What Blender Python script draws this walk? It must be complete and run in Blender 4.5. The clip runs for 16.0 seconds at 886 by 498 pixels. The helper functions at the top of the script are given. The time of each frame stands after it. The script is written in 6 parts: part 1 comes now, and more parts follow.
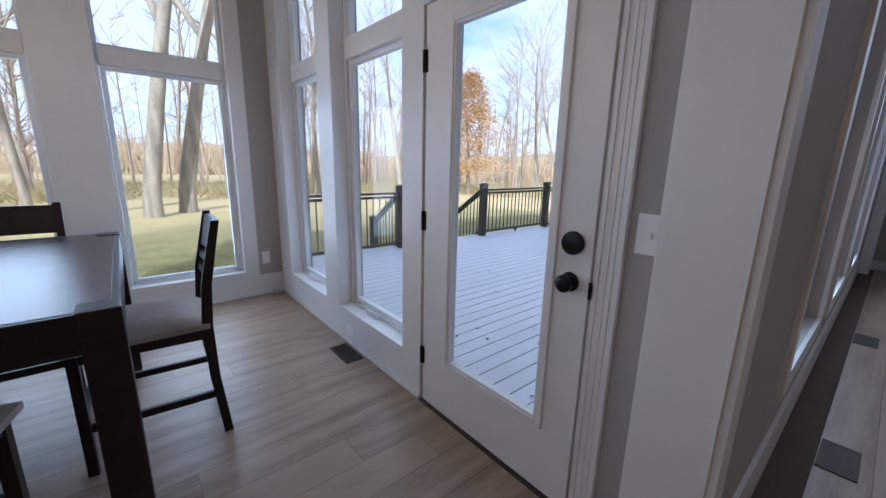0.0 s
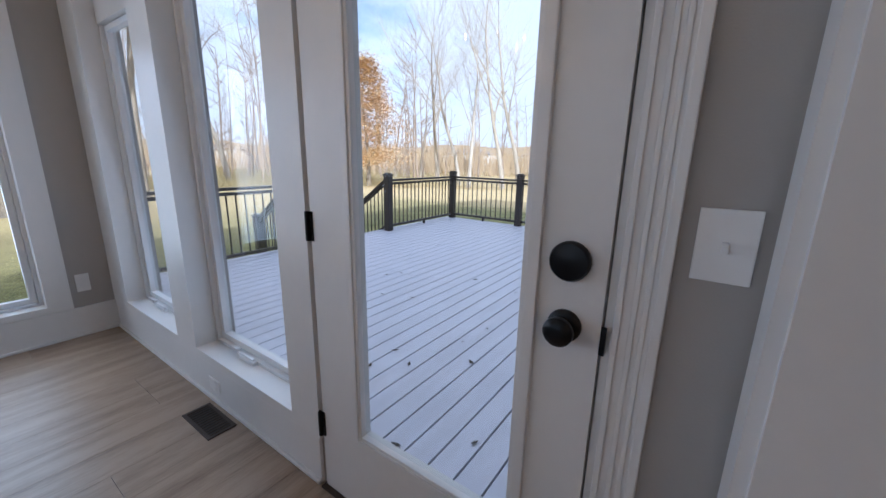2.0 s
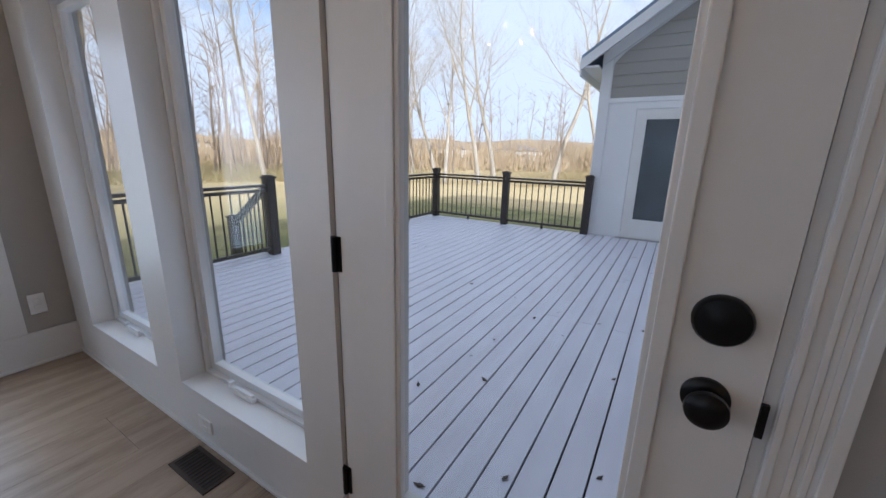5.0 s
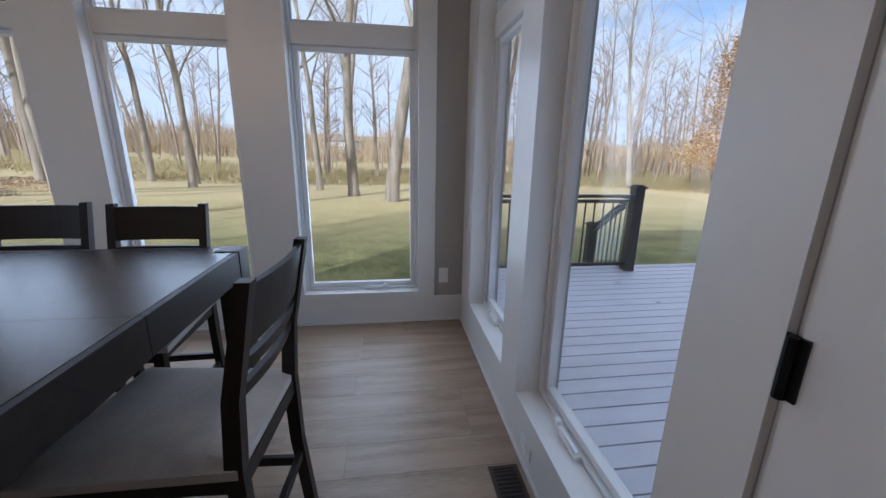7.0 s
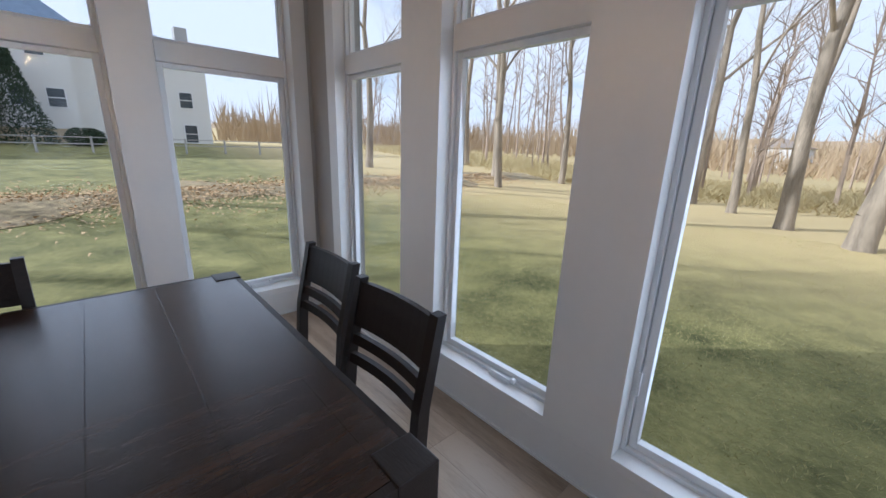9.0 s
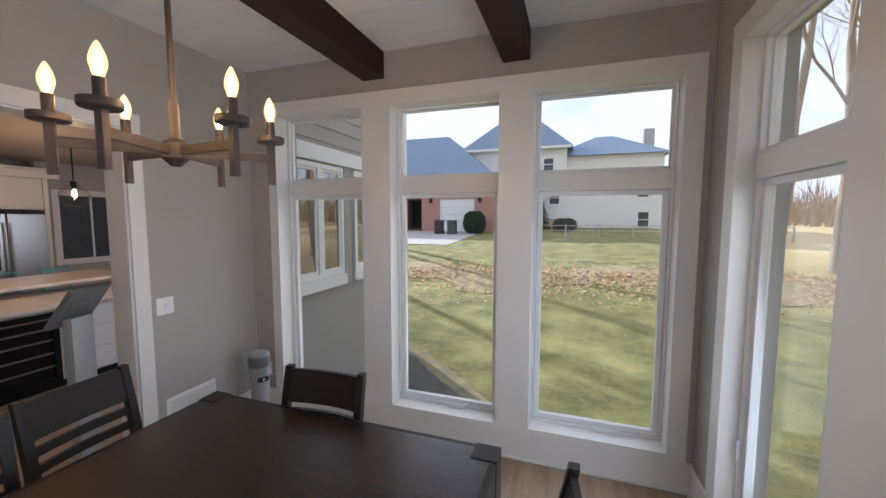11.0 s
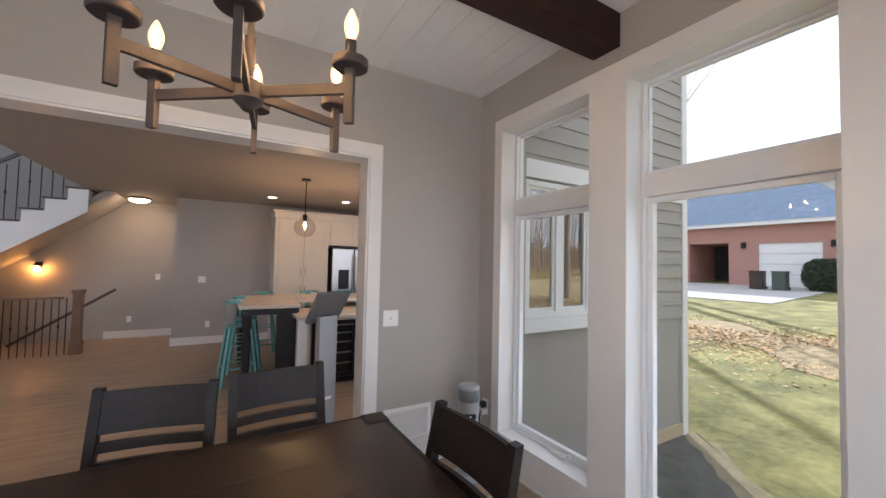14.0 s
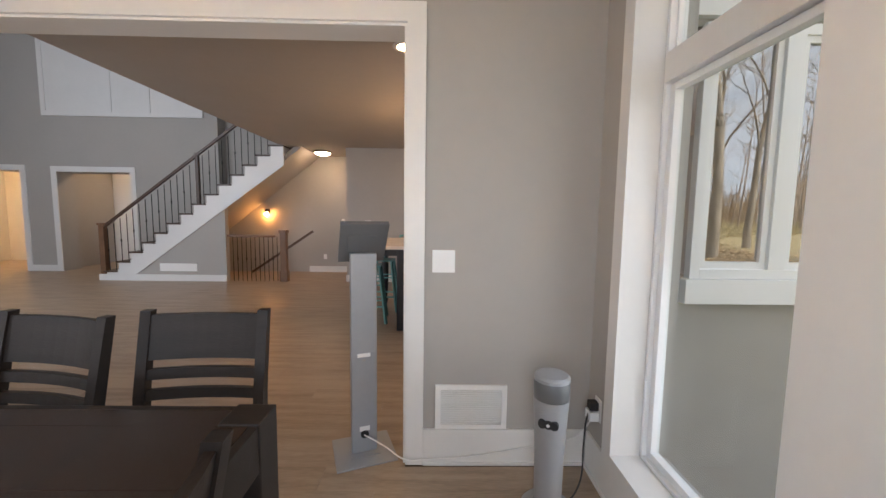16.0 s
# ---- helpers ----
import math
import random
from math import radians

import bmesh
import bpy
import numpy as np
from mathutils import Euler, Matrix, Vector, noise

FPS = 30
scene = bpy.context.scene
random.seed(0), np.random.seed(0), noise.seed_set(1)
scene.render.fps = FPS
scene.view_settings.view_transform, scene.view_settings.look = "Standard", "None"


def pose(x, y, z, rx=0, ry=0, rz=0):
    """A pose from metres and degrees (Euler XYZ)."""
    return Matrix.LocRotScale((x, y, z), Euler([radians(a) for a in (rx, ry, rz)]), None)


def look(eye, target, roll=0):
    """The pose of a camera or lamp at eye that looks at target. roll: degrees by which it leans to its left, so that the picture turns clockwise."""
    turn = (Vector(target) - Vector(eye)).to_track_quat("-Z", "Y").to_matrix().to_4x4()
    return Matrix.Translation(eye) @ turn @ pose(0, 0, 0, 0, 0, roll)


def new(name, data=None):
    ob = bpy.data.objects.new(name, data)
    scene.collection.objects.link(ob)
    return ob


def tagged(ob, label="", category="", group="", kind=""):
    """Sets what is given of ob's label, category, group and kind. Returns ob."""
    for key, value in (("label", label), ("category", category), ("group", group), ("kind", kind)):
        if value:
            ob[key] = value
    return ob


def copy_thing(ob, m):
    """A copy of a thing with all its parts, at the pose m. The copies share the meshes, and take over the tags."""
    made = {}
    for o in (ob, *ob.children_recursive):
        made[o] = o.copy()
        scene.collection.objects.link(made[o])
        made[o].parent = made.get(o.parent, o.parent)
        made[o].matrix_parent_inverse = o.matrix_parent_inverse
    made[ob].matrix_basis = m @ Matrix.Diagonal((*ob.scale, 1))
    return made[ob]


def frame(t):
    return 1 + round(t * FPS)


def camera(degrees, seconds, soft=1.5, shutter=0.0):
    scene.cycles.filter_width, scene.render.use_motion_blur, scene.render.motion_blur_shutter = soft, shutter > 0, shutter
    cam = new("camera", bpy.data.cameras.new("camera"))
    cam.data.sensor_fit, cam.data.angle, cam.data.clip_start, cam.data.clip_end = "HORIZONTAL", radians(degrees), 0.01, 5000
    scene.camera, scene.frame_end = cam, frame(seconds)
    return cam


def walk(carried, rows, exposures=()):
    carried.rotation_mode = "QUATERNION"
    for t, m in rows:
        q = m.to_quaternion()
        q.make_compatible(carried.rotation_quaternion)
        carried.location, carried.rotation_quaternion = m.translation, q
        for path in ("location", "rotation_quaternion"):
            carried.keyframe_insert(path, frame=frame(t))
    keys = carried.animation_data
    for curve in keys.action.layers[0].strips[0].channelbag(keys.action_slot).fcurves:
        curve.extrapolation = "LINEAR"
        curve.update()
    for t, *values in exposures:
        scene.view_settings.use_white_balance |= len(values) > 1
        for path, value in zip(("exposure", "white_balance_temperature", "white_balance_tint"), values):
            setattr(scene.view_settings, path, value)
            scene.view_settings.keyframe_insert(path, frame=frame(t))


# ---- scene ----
cam = camera(99.0, 16.0)
PATH = [
    (0, (-1.203, -0.375, 1.346), (0.055, 1.117, 0.909), 1.3),
    (0.5, (-1.156, -0.28, 1.352), (0.161, 1.154, 0.899), 1.5),
    (1, (-1.115, -0.117, 1.352), (0.301, 1.219, 0.892), 1.4),
    (1.5, (-0.992, -0.014, 1.328), (0.529, 1.199, 0.863), 1.2),
    (2, (-0.776, 0.109, 1.288), (0.812, 1.229, 0.817), 1.1),
    (2.5, (-0.705, 0.259, 1.279), (0.913, 1.335, 0.802), 1.2),
    (3, (-0.722, 0.485, 1.304), (0.965, 1.441, 0.814), 1.2),
    (3.2, (-0.714, 0.535, 1.322), (1.009, 1.422, 0.826), 1.3),
    (5.5, (-0.74, 0.383, 1.337), (0.838, 1.506, 0.837), 1.4),
    (6, (-0.792, 0.366, 1.337), (0.362, 1.915, 0.817), 1.4),
    (6.5, (-0.699, 0.527, 1.367), (0.026, 2.318, 0.849), 1.2),
    (7, (-0.589, 0.78, 1.355), (-0.314, 2.696, 0.849), 1.0),
    (7.5, (-0.626, 1.108, 1.355), (-0.716, 3.047, 0.875), 1.1),
    (8, (-0.632, 1.439, 1.456), (-1.122, 3.304, 0.927), 1.1),
    (8.2, (-0.642, 1.591, 1.474), (-1.36, 3.383, 0.953), 1.3),
    (10.3, (-1.151, 2.721, 1.766), (-3.097, 2.841, 1.321), 0.1),
    (10.5, (-1.203, 2.76, 1.806), (-3.164, 2.636, 1.434), 0.2),
    (11, (-1.307, 2.848, 1.842), (-3.193, 2.204, 1.674), 0.1),
    (11.5, (-1.336, 2.907, 1.849), (-3.051, 1.88, 1.814), 0.3),
    (12, (-1.338, 2.945, 1.833), (-2.858, 1.646, 1.865), 0.6),
    (12.5, (-1.368, 2.949, 1.812), (-2.702, 1.46, 1.877), 0.7),
    (13, (-1.482, 2.936, 1.778), (-2.675, 1.333, 1.854), 0.9),
    (13.5, (-1.762, 2.832, 1.753), (-2.858, 1.16, 1.81), 0.6),
    (14, (-2.085, 2.782, 1.617), (-3.098, 1.059, 1.695), 1.2),
    (14.5, (-2.467, 2.746, 1.552), (-3.365, 0.959, 1.599), 0.9),
    (15, (-2.752, 2.559, 1.429), (-3.436, 0.68, 1.415), 1.0),
    (15.5, (-3.009, 2.348, 1.419), (-3.384, 0.388, 1.285), 1.1),
    (16, (-3.214, 2.077, 1.443), (-3.25, 0.086, 1.257), 0.8),
]
EXPOSURES = [(0, 0.46, 4800, 13), (2.0, 0.36, 4900, 13), (3.0, 0.2, 5150, 13), (5.5, 0.12, 5100, 13), (6.5, -0.03, 4900, 13), (8.2, 0.14, 5100, 13), (10.5, 0.3, 5350, 15), (11.5, 0.62, 5600, 15), (13.0, 0.78, 5600, 15), (13.5, 0.78, 5600, 15), (15, 0.94, 5750, 14), (16, 1.14, 5850, 13)]
walk(cam, [(t, look(eye, target, roll)) for t, eye, target, roll in PATH], EXPOSURES)

# ---- world and sun ----
SUN_AZ = 221.0   # compass-like: degrees from +y towards +x
SUN_EL = 27.0
world = bpy.data.worlds.new("world")
scene.world = world
world.use_nodes = True
wn = world.node_tree.nodes
sky = wn.new("ShaderNodeTexSky")
sky.sky_type = "NISHITA"
sky.sun_disc = False
sky.sun_elevation = radians(SUN_EL)
sky.sun_rotation = radians(SUN_AZ)
wn["Background"].inputs["Strength"].default_value = 0.13
# broken white cloud over the whole sky
tco = wn.new("ShaderNodeTexCoord")
cmap = wn.new("ShaderNodeMapping")
cmap.inputs["Scale"].default_value = (1.0, 1.0, 2.6)
cn = wn.new("ShaderNodeTexNoise")
cn.inputs["Scale"].default_value, cn.inputs["Detail"].default_value, cn.inputs["Roughness"].default_value = 2.2, 8, 0.6
cr = wn.new("ShaderNodeValToRGB")
cr.color_ramp.elements[0].position, cr.color_ramp.elements[1].position = 0.22, 0.44
cmix = wn.new("ShaderNodeMix")
cmix.data_type = "RGBA"
cmix.inputs["B"].default_value = (7.2, 7.0, 6.8, 1)
wl = world.node_tree.links
wl.new(tco.outputs["Generated"], cmap.inputs["Vector"])
wl.new(cmap.outputs[0], cn.inputs["Vector"])
wl.new(cn.outputs["Fac"], cr.inputs["Fac"])
wl.new(cr.outputs["Color"], cmix.inputs["Factor"])
wl.new(sky.outputs[0], cmix.inputs["A"])
wl.new(cmix.outputs["Result"], wn["Background"].inputs["Color"])
sd = Vector((math.sin(radians(SUN_AZ)) * math.cos(radians(SUN_EL)), math.cos(radians(SUN_AZ)) * math.cos(radians(SUN_EL)), math.sin(radians(SUN_EL))))
sun = new("sun", bpy.data.lights.new("sun", "SUN"))
sun.data.energy, sun.data.angle, sun.data.color = 5.0, radians(0.6), (1.0, 0.89, 0.74)
sun.matrix_world = look(sd * 40, (0, 0, 0))


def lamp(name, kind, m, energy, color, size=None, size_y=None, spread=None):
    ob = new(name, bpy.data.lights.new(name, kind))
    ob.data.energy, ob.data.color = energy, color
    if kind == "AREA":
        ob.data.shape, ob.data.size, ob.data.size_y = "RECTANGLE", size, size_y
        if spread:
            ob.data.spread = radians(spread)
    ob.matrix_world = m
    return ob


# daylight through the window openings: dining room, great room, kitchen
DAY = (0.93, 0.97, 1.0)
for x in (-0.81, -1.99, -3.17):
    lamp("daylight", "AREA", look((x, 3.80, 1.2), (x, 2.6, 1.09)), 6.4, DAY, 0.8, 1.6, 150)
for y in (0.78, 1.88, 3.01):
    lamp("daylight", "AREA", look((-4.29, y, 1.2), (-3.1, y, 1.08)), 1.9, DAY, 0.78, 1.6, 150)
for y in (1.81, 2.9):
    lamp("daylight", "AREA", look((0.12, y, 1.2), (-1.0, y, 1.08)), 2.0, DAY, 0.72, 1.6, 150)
for x, e in ((1.46, 4), (2.98, 8), (4.47, 12)):
    lamp("daylight", "AREA", look((x, -0.21, 1.6), (x - 1.6, -6.0, 0.9)), e, DAY, 0.9, 2.0)
    lamp("daylight", "AREA", look((x, -0.21, 3.8), (x + 0.3, -6.7, 4.3)), e * 1.8, DAY, 0.9, 1.7)
for x in (-5.0, -6.28):
    lamp("daylight", "AREA", look((x, -0.21, 1.78), (x, -2.2, 1.6)), 9, DAY, 0.7, 1.2)


# ---- materials ----
def mat(name, col, rough=0.5, metal=0.0, var=0.12, scale=6.0, bump=0.0, bscale=60.0, stretch=(1, 1, 1), col2=None, rnd=0.0, emit=None, coat=0.0, spec=0.5, island=False):
    """Noise at two scales over a base colour, with a fine bump; rnd varies it object by object, or piece by piece."""
    m = bpy.data.materials.new(name)
    m.use_nodes = True
    nt = m.node_tree
    b = nt.nodes["Principled BSDF"]
    tc = nt.nodes.new("ShaderNodeTexCoord")
    mp = nt.nodes.new("ShaderNodeMapping")
    mp.inputs["Scale"].default_value = stretch
    nt.links.new(tc.outputs["Object"], mp.inputs["Vector"])
    n1 = nt.nodes.new("ShaderNodeTexNoise")
    n1.inputs["Scale"].default_value, n1.inputs["Detail"].default_value = scale, 6
    nt.links.new(mp.outputs[0], n1.inputs["Vector"])
    n2 = nt.nodes.new("ShaderNodeTexNoise")
    n2.inputs["Scale"].default_value, n2.inputs["Detail"].default_value = scale * 9, 4
    nt.links.new(mp.outputs[0], n2.inputs["Vector"])
    ad = nt.nodes.new("ShaderNodeMath")
    ad.operation = "MULTIPLY_ADD"
    nt.links.new(n2.outputs["Fac"], ad.inputs[0])
    ad.inputs[1].default_value = 0.5
    nt.links.new(n1.outputs["Fac"], ad.inputs[2])
    fac = ad
    if rnd:
        oi = nt.nodes.new("ShaderNodeNewGeometry" if island else "ShaderNodeObjectInfo")
        a2 = nt.nodes.new("ShaderNodeMath")
        a2.operation = "MULTIPLY_ADD"
        nt.links.new(oi.outputs["Random Per Island" if island else "Random"], a2.inputs[0])
        a2.inputs[1].default_value = rnd
        nt.links.new(ad.outputs[0], a2.inputs[2])
        fac = a2
    rp = nt.nodes.new("ShaderNodeValToRGB")
    c1 = [max(0, c * (1 - var)) for c in col]
    c2 = list(col2) if col2 else [min(1, c * (1 + var)) for c in col]
    rp.color_ramp.elements[0].position, rp.color_ramp.elements[0].color = 0.45, (*c1, 1)
    rp.color_ramp.elements[1].position, rp.color_ramp.elements[1].color = 1.05 + rnd, (*c2, 1)
    rp.color_ramp.elements[1].position = min(1.0, 1.05 + rnd)
    nt.links.new(fac.outputs[0], rp.inputs["Fac"])
    nt.links.new(rp.outputs[0], b.inputs["Base Color"])
    b.inputs["Roughness"].default_value, b.inputs["Metallic"].default_value = rough, metal
    b.inputs["Coat Weight"].default_value = coat
    if bump:
        n3 = nt.nodes.new("ShaderNodeTexNoise")
        n3.inputs["Scale"].default_value = bscale
        nt.links.new(mp.outputs[0], n3.inputs["Vector"])
        bp = nt.nodes.new("ShaderNodeBump")
        bp.inputs["Strength"].default_value, bp.inputs["Distance"].default_value = bump, 0.01
        nt.links.new(n3.outputs["Fac"], bp.inputs["Height"])
        nt.links.new(bp.outputs[0], b.inputs["Normal"])
    b.inputs["Specular IOR Level"].default_value = spec
    if emit:
        b.inputs["Emission Color"].default_value = (*emit[0], 1)
        b.inputs["Emission Strength"].default_value = emit[1]
    return m


def glass_mat(name, tint=(1, 1, 1), rough=0.0, base=0.025):
    """A thin pane: mostly clear, with a Fresnel gloss."""
    m = bpy.data.materials.new(name)
    m.use_nodes = True
    nt = m.node_tree
    nt.nodes.remove(nt.nodes["Principled BSDF"])
    out = nt.nodes["Material Output"]
    tr = nt.nodes.new("ShaderNodeBsdfTransparent")
    tr.inputs["Color"].default_value = (*tint, 1)
    gl = nt.nodes.new("ShaderNodeBsdfGlossy")
    gl.inputs["Roughness"].default_value = rough
    lw = nt.nodes.new("ShaderNodeLayerWeight")
    lw.inputs["Blend"].default_value = 0.5
    pw = nt.nodes.new("ShaderNodeMath")
    pw.operation = "POWER"
    nt.links.new(lw.outputs["Facing"], pw.inputs[0])
    pw.inputs[1].default_value = 5.0
    fr = nt.nodes.new("ShaderNodeMath")
    fr.operation = "MULTIPLY_ADD"
    nt.links.new(pw.outputs[0], fr.inputs[0])
    fr.inputs[1].default_value, fr.inputs[2].default_value = 0.9 - base, base
    mx = nt.nodes.new("ShaderNodeMixShader")
    nt.links.new(fr.outputs[0], mx.inputs[0])
    nt.links.new(tr.outputs[0], mx.inputs[1])
    nt.links.new(gl.outputs[0], mx.inputs[2])
    nt.links.new(mx.outputs[0], out.inputs["Surface"])
    return m


def glow_glass(name, col, strength):
    """Clear glass of a lit bulb, warmed through by its filament."""
    m = glass_mat(name, (0.96, 0.9, 0.8))
    nt = m.node_tree
    out = nt.nodes["Material Output"]
    em = nt.nodes.new("ShaderNodeEmission")
    em.inputs["Color"].default_value, em.inputs["Strength"].default_value = (*col, 1), strength
    mx = nt.nodes.new("ShaderNodeMixShader")
    mx.inputs["Fac"].default_value = 0.45
    src = out.inputs["Surface"].links[0].from_socket
    nt.links.new(src, mx.inputs[1])
    nt.links.new(em.outputs[0], mx.inputs[2])
    nt.links.new(mx.outputs[0], out.inputs["Surface"])
    return m


M_WALL = mat("greige_paint", (0.40, 0.38, 0.352), 0.75, var=0.03, scale=1.5, bump=0.08, bscale=220)
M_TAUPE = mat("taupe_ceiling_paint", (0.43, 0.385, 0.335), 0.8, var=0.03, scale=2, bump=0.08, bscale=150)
M_TRIM = mat("white_trim_paint", (0.74, 0.73, 0.71), 0.35, var=0.025, scale=2.5, bump=0.03, bscale=90)
M_CEIL = mat("ceiling_paint", (0.74, 0.73, 0.71), 0.8, var=0.03, scale=2, bump=0.08, bscale=150)
M_SASH = mat("white_vinyl", (0.8, 0.81, 0.82), 0.4, var=0.02, scale=4)
M_GLASS = glass_mat("window_glass", (0.93, 0.95, 0.95), 0.0, 0.012)
M_COATED = glass_mat("coated_glass", (0.55, 0.57, 0.57), 0.0, 0.32)
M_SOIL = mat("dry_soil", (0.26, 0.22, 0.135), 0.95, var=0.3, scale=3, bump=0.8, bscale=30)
M_OAK = mat("oak_plank", (0.215, 0.143, 0.09), 0.36, var=0.36, scale=1.6, stretch=(1, 9, 9), bump=0.12, bscale=25, rnd=0.35, col2=(0.37, 0.275, 0.19))
# dark ground colour that holds the shade of the kitchen corner
M_SHADED_GROUND = mat("shaded_ground", (0.115, 0.11, 0.095), 0.95, var=0.3, scale=5, bump=0.8, bscale=30)
M_GAP = mat("plank_joint", (0.10, 0.07, 0.045), 0.9)
M_BEAM = mat("stained_beam", (0.026, 0.0105, 0.007), 0.55, spec=0.2, var=0.35, scale=3, stretch=(1, 8, 8), bump=0.2, bscale=30)
M_ESPRESSO = mat("espresso_wood", (0.0165, 0.0118, 0.0095), 0.44, spec=0.3, var=0.35, scale=4, stretch=(1, 7, 7), bump=0.1, bscale=40)
M_TABLETOP = mat("tabletop_wood", (0.027, 0.0145, 0.0095), 0.27, var=0.75, scale=2.5, stretch=(9, 1, 1), bump=0.1, bscale=30)
M_SEAT = mat("grey_upholstery", (0.40, 0.365, 0.33), 0.9, var=0.12, scale=12, bump=0.3, bscale=300)
M_BLACK = mat("black_metal", (0.008, 0.008, 0.009), 0.30, spec=0.25, var=0.2, scale=20)
M_DECK = mat("composite_deck", (0.66, 0.655, 0.73), 0.42, var=0.10, scale=2, stretch=(1, 6, 6), bump=0.15, bscale=50, rnd=0.12)
M_RAIL = mat("dark_rail", (0.045, 0.035, 0.03), 0.5, var=0.15, scale=8)
M_BRONZE = mat("vent_bronze", (0.055, 0.038, 0.028), 0.5, metal=0.4)
M_PLATE = mat("white_plastic", (0.82, 0.81, 0.79), 0.35, var=0.02)
M_SIDING = mat("grey_siding", (0.355, 0.34, 0.318), 0.7, var=0.06, scale=2, stretch=(1, 5, 5), bump=0.1, bscale=60)
M_WHITE_EXT = mat("white_exterior_trim", (0.78, 0.79, 0.8), 0.55, var=0.03)
M_LAWN = mat("lawn", (0.118, 0.13, 0.034), 0.95, var=0.45, scale=1.3, col2=(0.315, 0.29, 0.102), bump=0.9, bscale=28)
M_SHINGLE = mat("blue_grey_shingle", (0.20, 0.26, 0.36), 0.85, var=0.2, scale=3)
M_STEEL = mat("stainless_steel", (0.40, 0.375, 0.345), 0.3, metal=1.0, var=0.05, scale=2, stretch=(1, 1, 12))
M_CREAM = mat("cream_cabinet", (0.72, 0.68, 0.6), 0.45, var=0.02)
M_STONE = mat("stone_counter", (0.72, 0.64, 0.55), 0.25, var=0.08, scale=9)
M_TEAL = mat("teal_metal", (0.2, 0.46, 0.46), 0.35, metal=0.3, var=0.08)
M_GREY_METAL = mat("grey_powder_coat", (0.34, 0.35, 0.37), 0.45, metal=0.3, var=0.04)
M_BRASSBROWN = mat("antique_bronze", (0.055, 0.042, 0.036), 0.5, metal=0.35, var=0.25, scale=14)
M_NEWEL = mat("stained_oak_newel", (0.16, 0.085, 0.045), 0.4, var=0.3, scale=4, stretch=(7, 7, 1))


# ---- building helpers ----
def box(bm, x0, y0, z0, x1, y1, z1):
    vs = [bm.verts.new((x, y, z)) for x in (x0, x1) for y in (y0, y1) for z in (z0, z1)]
    for f in ((0, 1, 3, 2), (4, 6, 7, 5), (0, 4, 5, 1), (2, 3, 7, 6), (0, 2, 6, 4), (1, 5, 7, 3)):
        bm.faces.new([vs[i] for i in f])
    return vs


def rod(bm, a, b, r0, r1=None, n=10):
    """A tapered round bar from a to b."""
    a, b = Vector(a), Vector(b)
    r1 = r0 if r1 is None else r1
    q = (b - a).to_track_quat("Z", "Y")
    rings = []
    for p, r in ((a, r0), (b, r1)):
        rings.append([bm.verts.new(p + q @ Vector((r * math.cos(2 * math.pi * i / n), r * math.sin(2 * math.pi * i / n), 0))) for i in range(n)])
    for i in range(n):
        bm.faces.new((rings[0][i], rings[0][(i + 1) % n], rings[1][(i + 1) % n], rings[1][i]))
    bm.faces.new(rings[0][::-1])
    bm.faces.new(rings[1])


def lathe(bm, cx, cy, prof, n=24):
    """A turned shape from (radius, z) pairs, bottom first."""
    rings = [[bm.verts.new((cx + r * math.cos(2 * math.pi * i / n), cy + r * math.sin(2 * math.pi * i / n), z)) for i in range(n)] for r, z in prof]
    for a, b in zip(rings, rings[1:]):
        for i in range(n):
            bm.faces.new((a[i], a[(i + 1) % n], b[(i + 1) % n], b[i]))
    bm.faces.new(rings[0][::-1])
    bm.faces.new(rings[-1])


def bar(bm, a, b, w, h, up=(0, 0, 1)):
    """A square-edged bar from a to b, w wide and h high."""
    a, b = Vector(a), Vector(b)
    d = (b - a).normalized()
    s = d.cross(Vector(up)).normalized()
    u = s.cross(d).normalized()
    vs = []
    for p in (a, b):
        for i, j in ((-1, -1), (1, -1), (1, 1), (-1, 1)):
            vs.append(bm.verts.new(p + s * (i * w / 2) + u * (j * h / 2)))
    for f in ((3, 2, 1, 0), (4, 5, 6, 7), (0, 1, 5, 4), (1, 2, 6, 5), (2, 3, 7, 6), (3, 0, 4, 7)):
        bm.faces.new([vs[i] for i in f])


def B(*boxes):
    bm = bmesh.new()
    for b in boxes:
        box(bm, *b)
    return bm


def finish(name, bm, material, bevel=0.0, smooth=False):
    bmesh.ops.recalc_face_normals(bm, faces=bm.faces)
    if bevel:
        bmesh.ops.bevel(bm, geom=bm.edges[:], offset=bevel, segments=2, affect="EDGES", profile=0.6)
    me = bpy.data.meshes.new(name)
    bm.to_mesh(me)
    bm.free()
    me.materials.append(material)
    if smooth:
        for p in me.polygons:
            p.use_smooth = True
        me.set_sharp_from_angle(angle=radians(40))
    return me


def part(name, bm, material, parent=None, label="", bevel=0.0, smooth=False):
    ob = new(name, finish(name, bm, material, bevel, smooth))
    ob.parent = parent
    return tagged(ob, label)


def solid(name, bm, material, label, category, kind="", group="", bevel=0.0, smooth=False):
    return tagged(part(name, bm, material, None, "", bevel, smooth), label, category, group, kind)


def empty(name, label, category, m=None, group="", kind=""):
    ob = tagged(new(name), label, category, group, kind)
    if m is not None:
        ob.matrix_basis = m
    return ob


